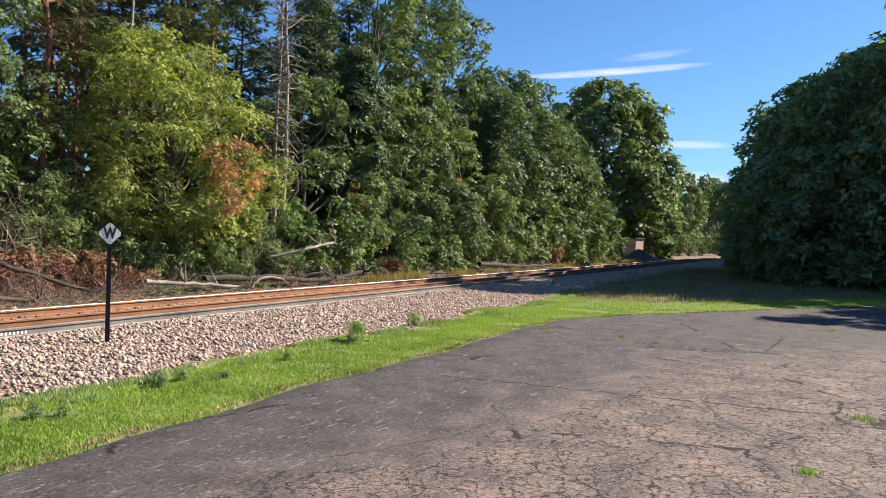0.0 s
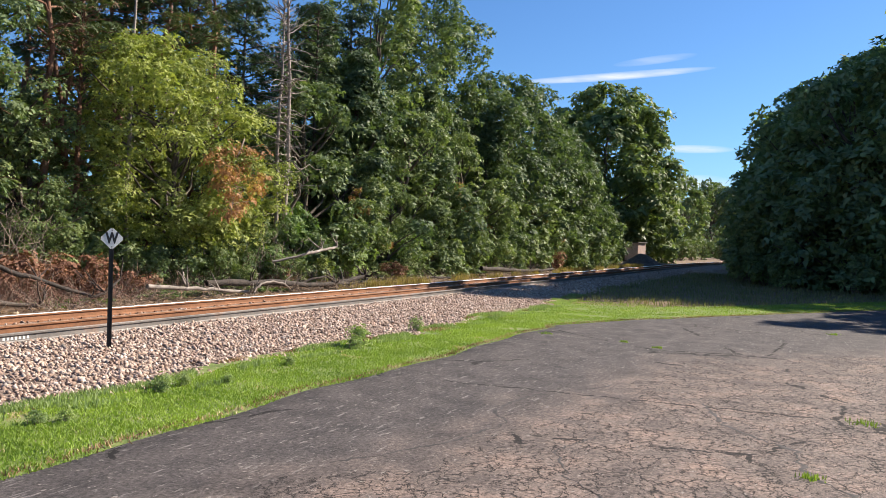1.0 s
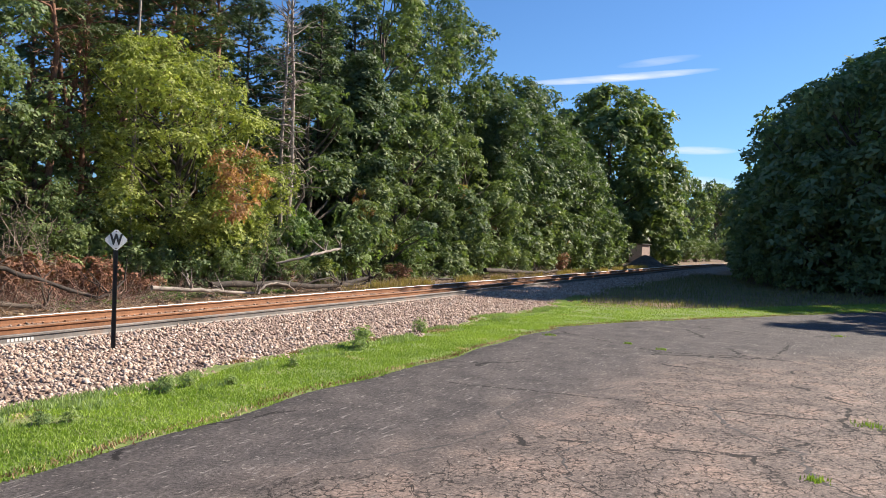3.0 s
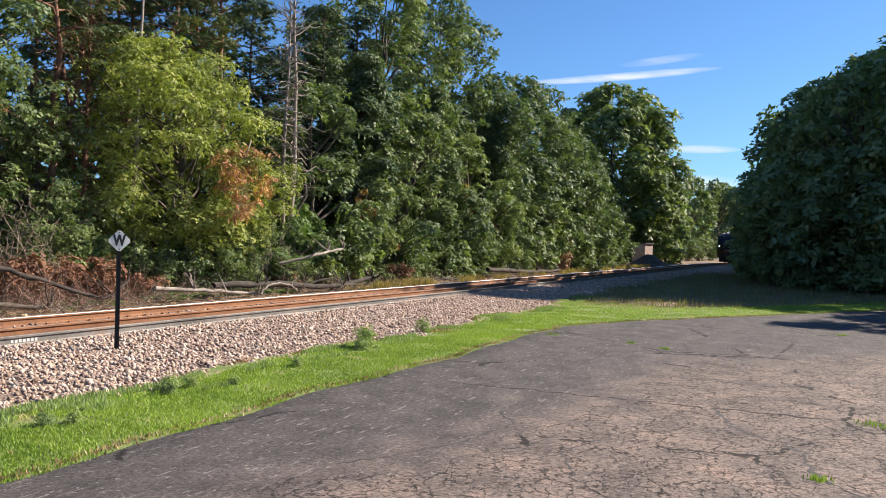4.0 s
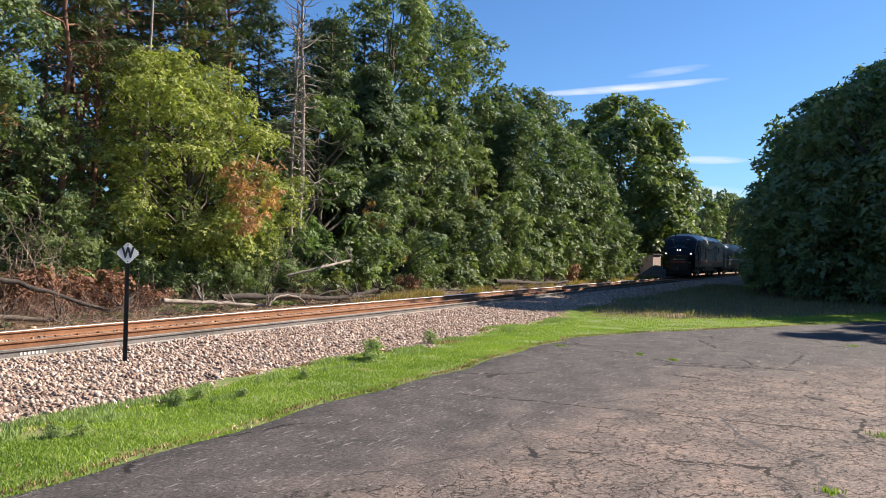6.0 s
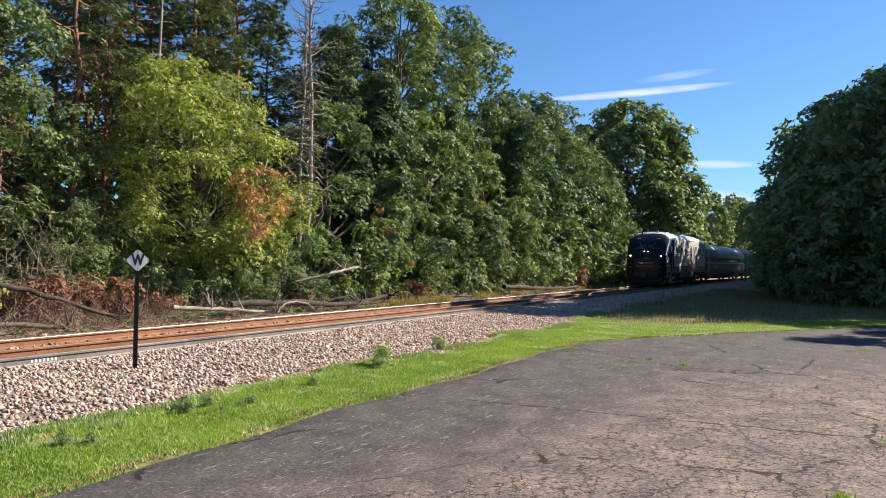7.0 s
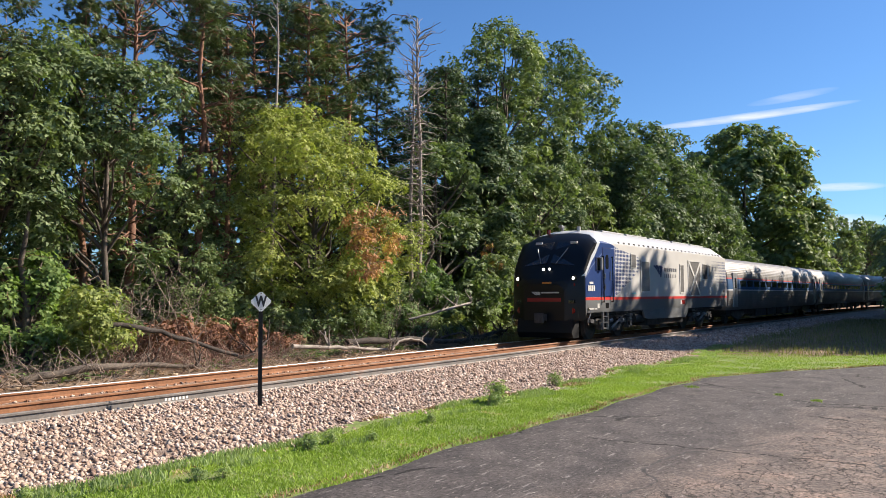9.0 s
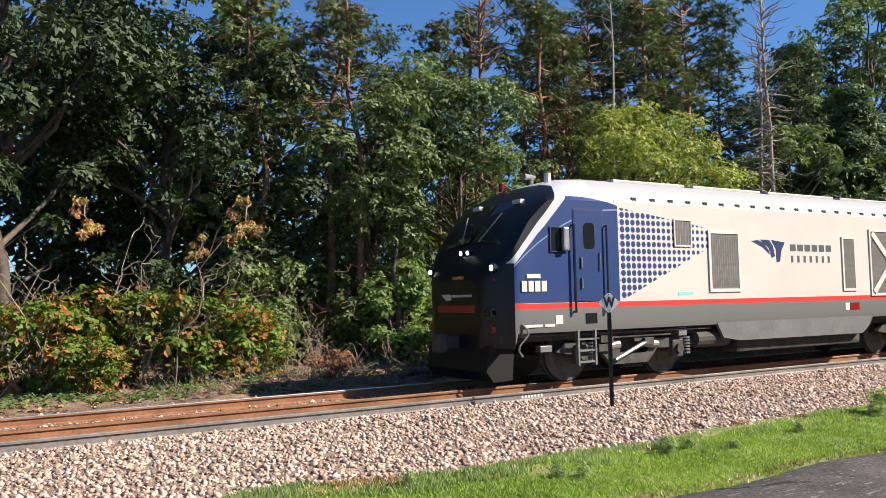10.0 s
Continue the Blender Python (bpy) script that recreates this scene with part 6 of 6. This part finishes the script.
        for i in range(7):
            part("letter_bar", boxed(9.22 + i * 0.24, 9.3 + i * 0.24, y * 1.497, y * 1.505, 2.4, 2.56), MARK_GREY, t)
        # roof edge: gutter with cleats
        part("gutter", boxed(3.6, 18.2, y * 1.46, y * 1.5, 3.585, 3.62), TRIM_WHITE, t)
        cleat = None
        for i in range(26):
            if cleat is None:
                cleat = o = part("cleat", box(boxed(-0.06, -0.015, -0.03, 0.03, 0, 0.09), 0.015, 0.06, -0.03, 0.03, 0, 0.09), UNDER, t)
            else:
                o = mesh_part("cleat", cleat.data, t)
            o.location = (4.2 + i * 0.54, y * 1.43, 3.62)
        part("rear_number", boxed(18.3, 18.6, y * 1.497, y * 1.505, 1.75, 1.87), MARK_GREY, t)
    # roof
    part("roof_hatch", boxed(3.55, 3.9, -1.2, -0.75, 3.86, 3.92, 0.01), GRILLE, t, "grey roof hatch")
    for x0, x1 in ((4.3, 6.5), (6.8, 9.2), (9.5, 12.2), (12.5, 15.0), (15.3, 17.4)):
        part("roof_panel", boxed(x0, x1, -0.75, 0.75, 4.12, 4.2, 0.02), plain("roof_panel_white", (0.37, 0.37, 0.365), 0.5), t)
    part("horn", rod(rod(bmesh.new(), (2.9, 0.3, 4.14), (2.9, 0.3, 4.32), 0.05, n=8), (3.0, 0.3, 4.3), (2.7, 0.3, 4.3), 0.04, 0.08, n=10), ALU, t)
    part("antenna", rod(bmesh.new(), (2.75, -0.45, 4.08), (2.75, -0.45, 4.27), 0.07, n=12), TRIM_WHITE, t, "white roof antenna")
    part("antenna", rod(bmesh.new(), (2.35, 0.62, 3.98), (2.35, 0.62, 4.16), 0.07, n=12), LENS_RED, t, "reddish roof beacon")
    rg = np.random.default_rng(3)
    for y in (-1, 1):
        for i in range(16):
            x = (1.3 + 5.0 * rg.random()) if i < 9 else (12.6 + 6 * rg.random())
            z = 0.55 + 0.4 * rg.random()
            part("fitting", boxed(x, x + 0.08 + 0.25 * rg.random(), y * 1.2, y * (1.3 + 0.1 * rg.random()), z, z + 0.1 + 0.2 * rg.random(), 0.01), ALU if i % 4 == 0 else UNDER, t)
        for x0, x1 in ((1.4, 6.4), (12.7, 18.4)):
            part("air_pipe", rod(bmesh.new(), (x0, y * 1.38, 0.97), (x1, y * 1.38, 0.95), 0.025, n=6), UNDER, t)
    loco_bogie(t, 4.55 - 0.4, wheels)
    loco_bogie(t, 15.05, wheels)
    part("air_tank", rod(bmesh.new(), (6.05, -1.2, 0.72), (7.1, -1.2, 0.72), 0.2, n=14), UNDER, t)
    part("gangway", boxed(18.9, 19.25, -0.75, 0.75, 0.95, 3.3, 0.05), UNDER, t, "black rear gangway")
    return t, wheels


def coach_material():
    m, nd, ln, b = shader("coach_fluted_stainless")
    v = coords(nd, ln)
    sep = nd.new("ShaderNodeSeparateXYZ")
    ln.new(v, sep.inputs[0])
    X, Y, Z = (Ex(nd, ln, s) for s in sep.outputs)
    col = ramp(nd, ln, noise_tex(nd, ln, v, 1.2, 4), [(0.3, (0.12, 0.113, 0.108)), (0.7, (0.19, 0.18, 0.172))])
    band = (Z > 1.92) & (Z < 2.5)
    col = mixc(nd, ln, band.s, col, (0.03, 0.09, 0.2))
    col = mixc(nd, ln, ((Z > 2.5) & (Z < 2.56)).s, col, (0.5, 0.05, 0.04))
    col = mixc(nd, ln, ((Z > 1.86) & (Z < 1.92)).s, col, (0.7, 0.7, 0.7))
    ln.new(col, b.inputs["Base Color"])
    b.inputs["Metallic"].default_value, b.inputs["Roughness"].default_value = 0.3, 0.5
    flute = (Z * 60).op("SINE") & (((Z < 1.8) | (Z > 2.7)))
    bump(nd, ln, flute.s, b, 0.35, 0.01)
    return m


def coach():
    t = tagged(new("passenger_coach"), "ribbed stainless steel passenger coach with blue window band", "railway coach", "coaches of the train")
    mat = coach_material()
    L = 25.6
    half = [(1.3, 0.78), (1.46, 1.0), (1.53, 1.6), (1.52, 2.2), (1.45, 2.8), (1.3, 3.2), (1.0, 3.52), (0.5, 3.72), (0.0, 3.78)]
    ring = [(-y, z) for y, z in half] + [(y, z) for y, z in half[-2::-1]]
    bm = bmesh.new()
    rings = [[bm.verts.new((x, y * k, 0.78 + (z - 0.78) * (0.985 if k < 1 else 1))) for y, z in ring] for x, k in ((0, 0.97), (0.15, 1), (8, 1), (17, 1), (L - 0.15, 1), (L, 0.97))]
    n = len(ring)
    for r, q in zip(rings, rings[1:]):
        for i in range(n):
            bm.faces.new((r[i], r[(i + 1) % n], q[(i + 1) % n], q[i]))
    bm.faces.new(rings[0][::-1]), bm.faces.new(rings[-1])
    part("body", bm, mat, t, smooth=True).modifiers.new("edges", "EDGE_SPLIT").split_angle = radians(40)
    pane = None
    for y in (-1, 1):
        for i in range(13):
            x = 2.9 + i * 1.56
            if pane is None:
                pane = o = part("window", boxed(-0.58, 0.58, -0.02, 0.02, -0.22, 0.22, 0.012), GLASS_DARK, t, "dark coach window")
            else:
                o = mesh_part("window", pane.data, t, "dark coach window")
            o.matrix_basis = pose(x, y * 1.51, 2.2, y * -4, 0, 0)
        for x in (1.2, L - 1.2):
            d = part("door", boxed(x - 0.42, x + 0.42, y * 1.47, y * 1.545, 0.95, 2.85, 0.03), plain("coach_door_grey", (0.36, 0.37, 0.38), 0.4, 0.5), t, "grey vestibule door")
            part("door_window", boxed(x - 0.18, x + 0.18, y * 1.54, y * 1.552, 2.0, 2.55), GLASS_DARK, d)
    part("underframe", boxed(0.8, L - 0.8, -1.1, 1.1, 0.5, 0.82), UNDER, t)
    for x0, x1 in ((7, 9.4), (10, 12.2), (13, 15.6), (16.2, 18)):
        part("equipment_box", boxed(x0, x1, -1.25, 1.25, 0.32, 0.8, 0.04), UNDER, t)
    for x in (0, L):
        part("gangway", boxed(x - 0.22, x + 0.22, -0.7, 0.7, 0.9, 3.1, 0.04), UNDER, t)
    for x in (3.0, L - 3.0):
        for s in (-1, 1):
            part("truck_frame", prism(bmesh.new(), [(x - 1.5, 0.5), (x - 1.3, 0.68), (x + 1.3, 0.68), (x + 1.5, 0.5), (x + 0.5, 0.3), (x - 0.5, 0.3)], s * 1.05, s * 1.17), TRUCK, t)
        for q in (-1.25, 1.25):
            wheelset(t, x + q, 0.46)
    return t


LOCO, LOCO_WHEELS = locomotive()
first_coach = coach()
COACHES = [first_coach] + [copy_thing(first_coach, Matrix.Identity(4)) for i in range(3)]


def nose_at(t):
    """Where the locomotive's nose stands along the line."""
    d = 10 - t
    return 7.7 + 17.9 * d - 0.35 * d * d + 0.05 * d ** 3


def on_line(s, length, tilt):
    """The pose of a vehicle whose front stands at s along the line."""
    y0, y1 = bend(s)[0], bend(s + length)[0]
    return pose(s, TRACK_Y - y0, RAIL_Z, 0, 0, math.degrees(math.atan2(y0 - y1, length))) @ pose(0, 0, 0, tilt, 0, 0)


def motions():
    tilt = math.degrees(math.atan2(-CANT, 2 * GAUGE))
    times = [i * 0.25 for i in range(41)]
    walk(LOCO, [(t, on_line(nose_at(t), 19.0, tilt)) for t in times])
    for i, c in enumerate(COACHES):
        walk(c, [(t, on_line(nose_at(t) + 19.4 + i * 26.1, 25.6, tilt)) for t in times])
    turning = [(w, WHEEL_R) for w in LOCO_WHEELS]
    turning += [(w, 0.46) for w in COACHES[0].children if w.name.startswith("wheelset")]
    for w, r in turning:
        x = w.location.x
        rows = []
        for k in range(301):
            t = k / 30
            a = math.degrees((nose_at(t) - 7.65) / r)
            rows.append((t, pose(x, 0, r) @ Matrix.Rotation(radians(a % 360), 4, "Y")))
        walk(w, rows)


motions()
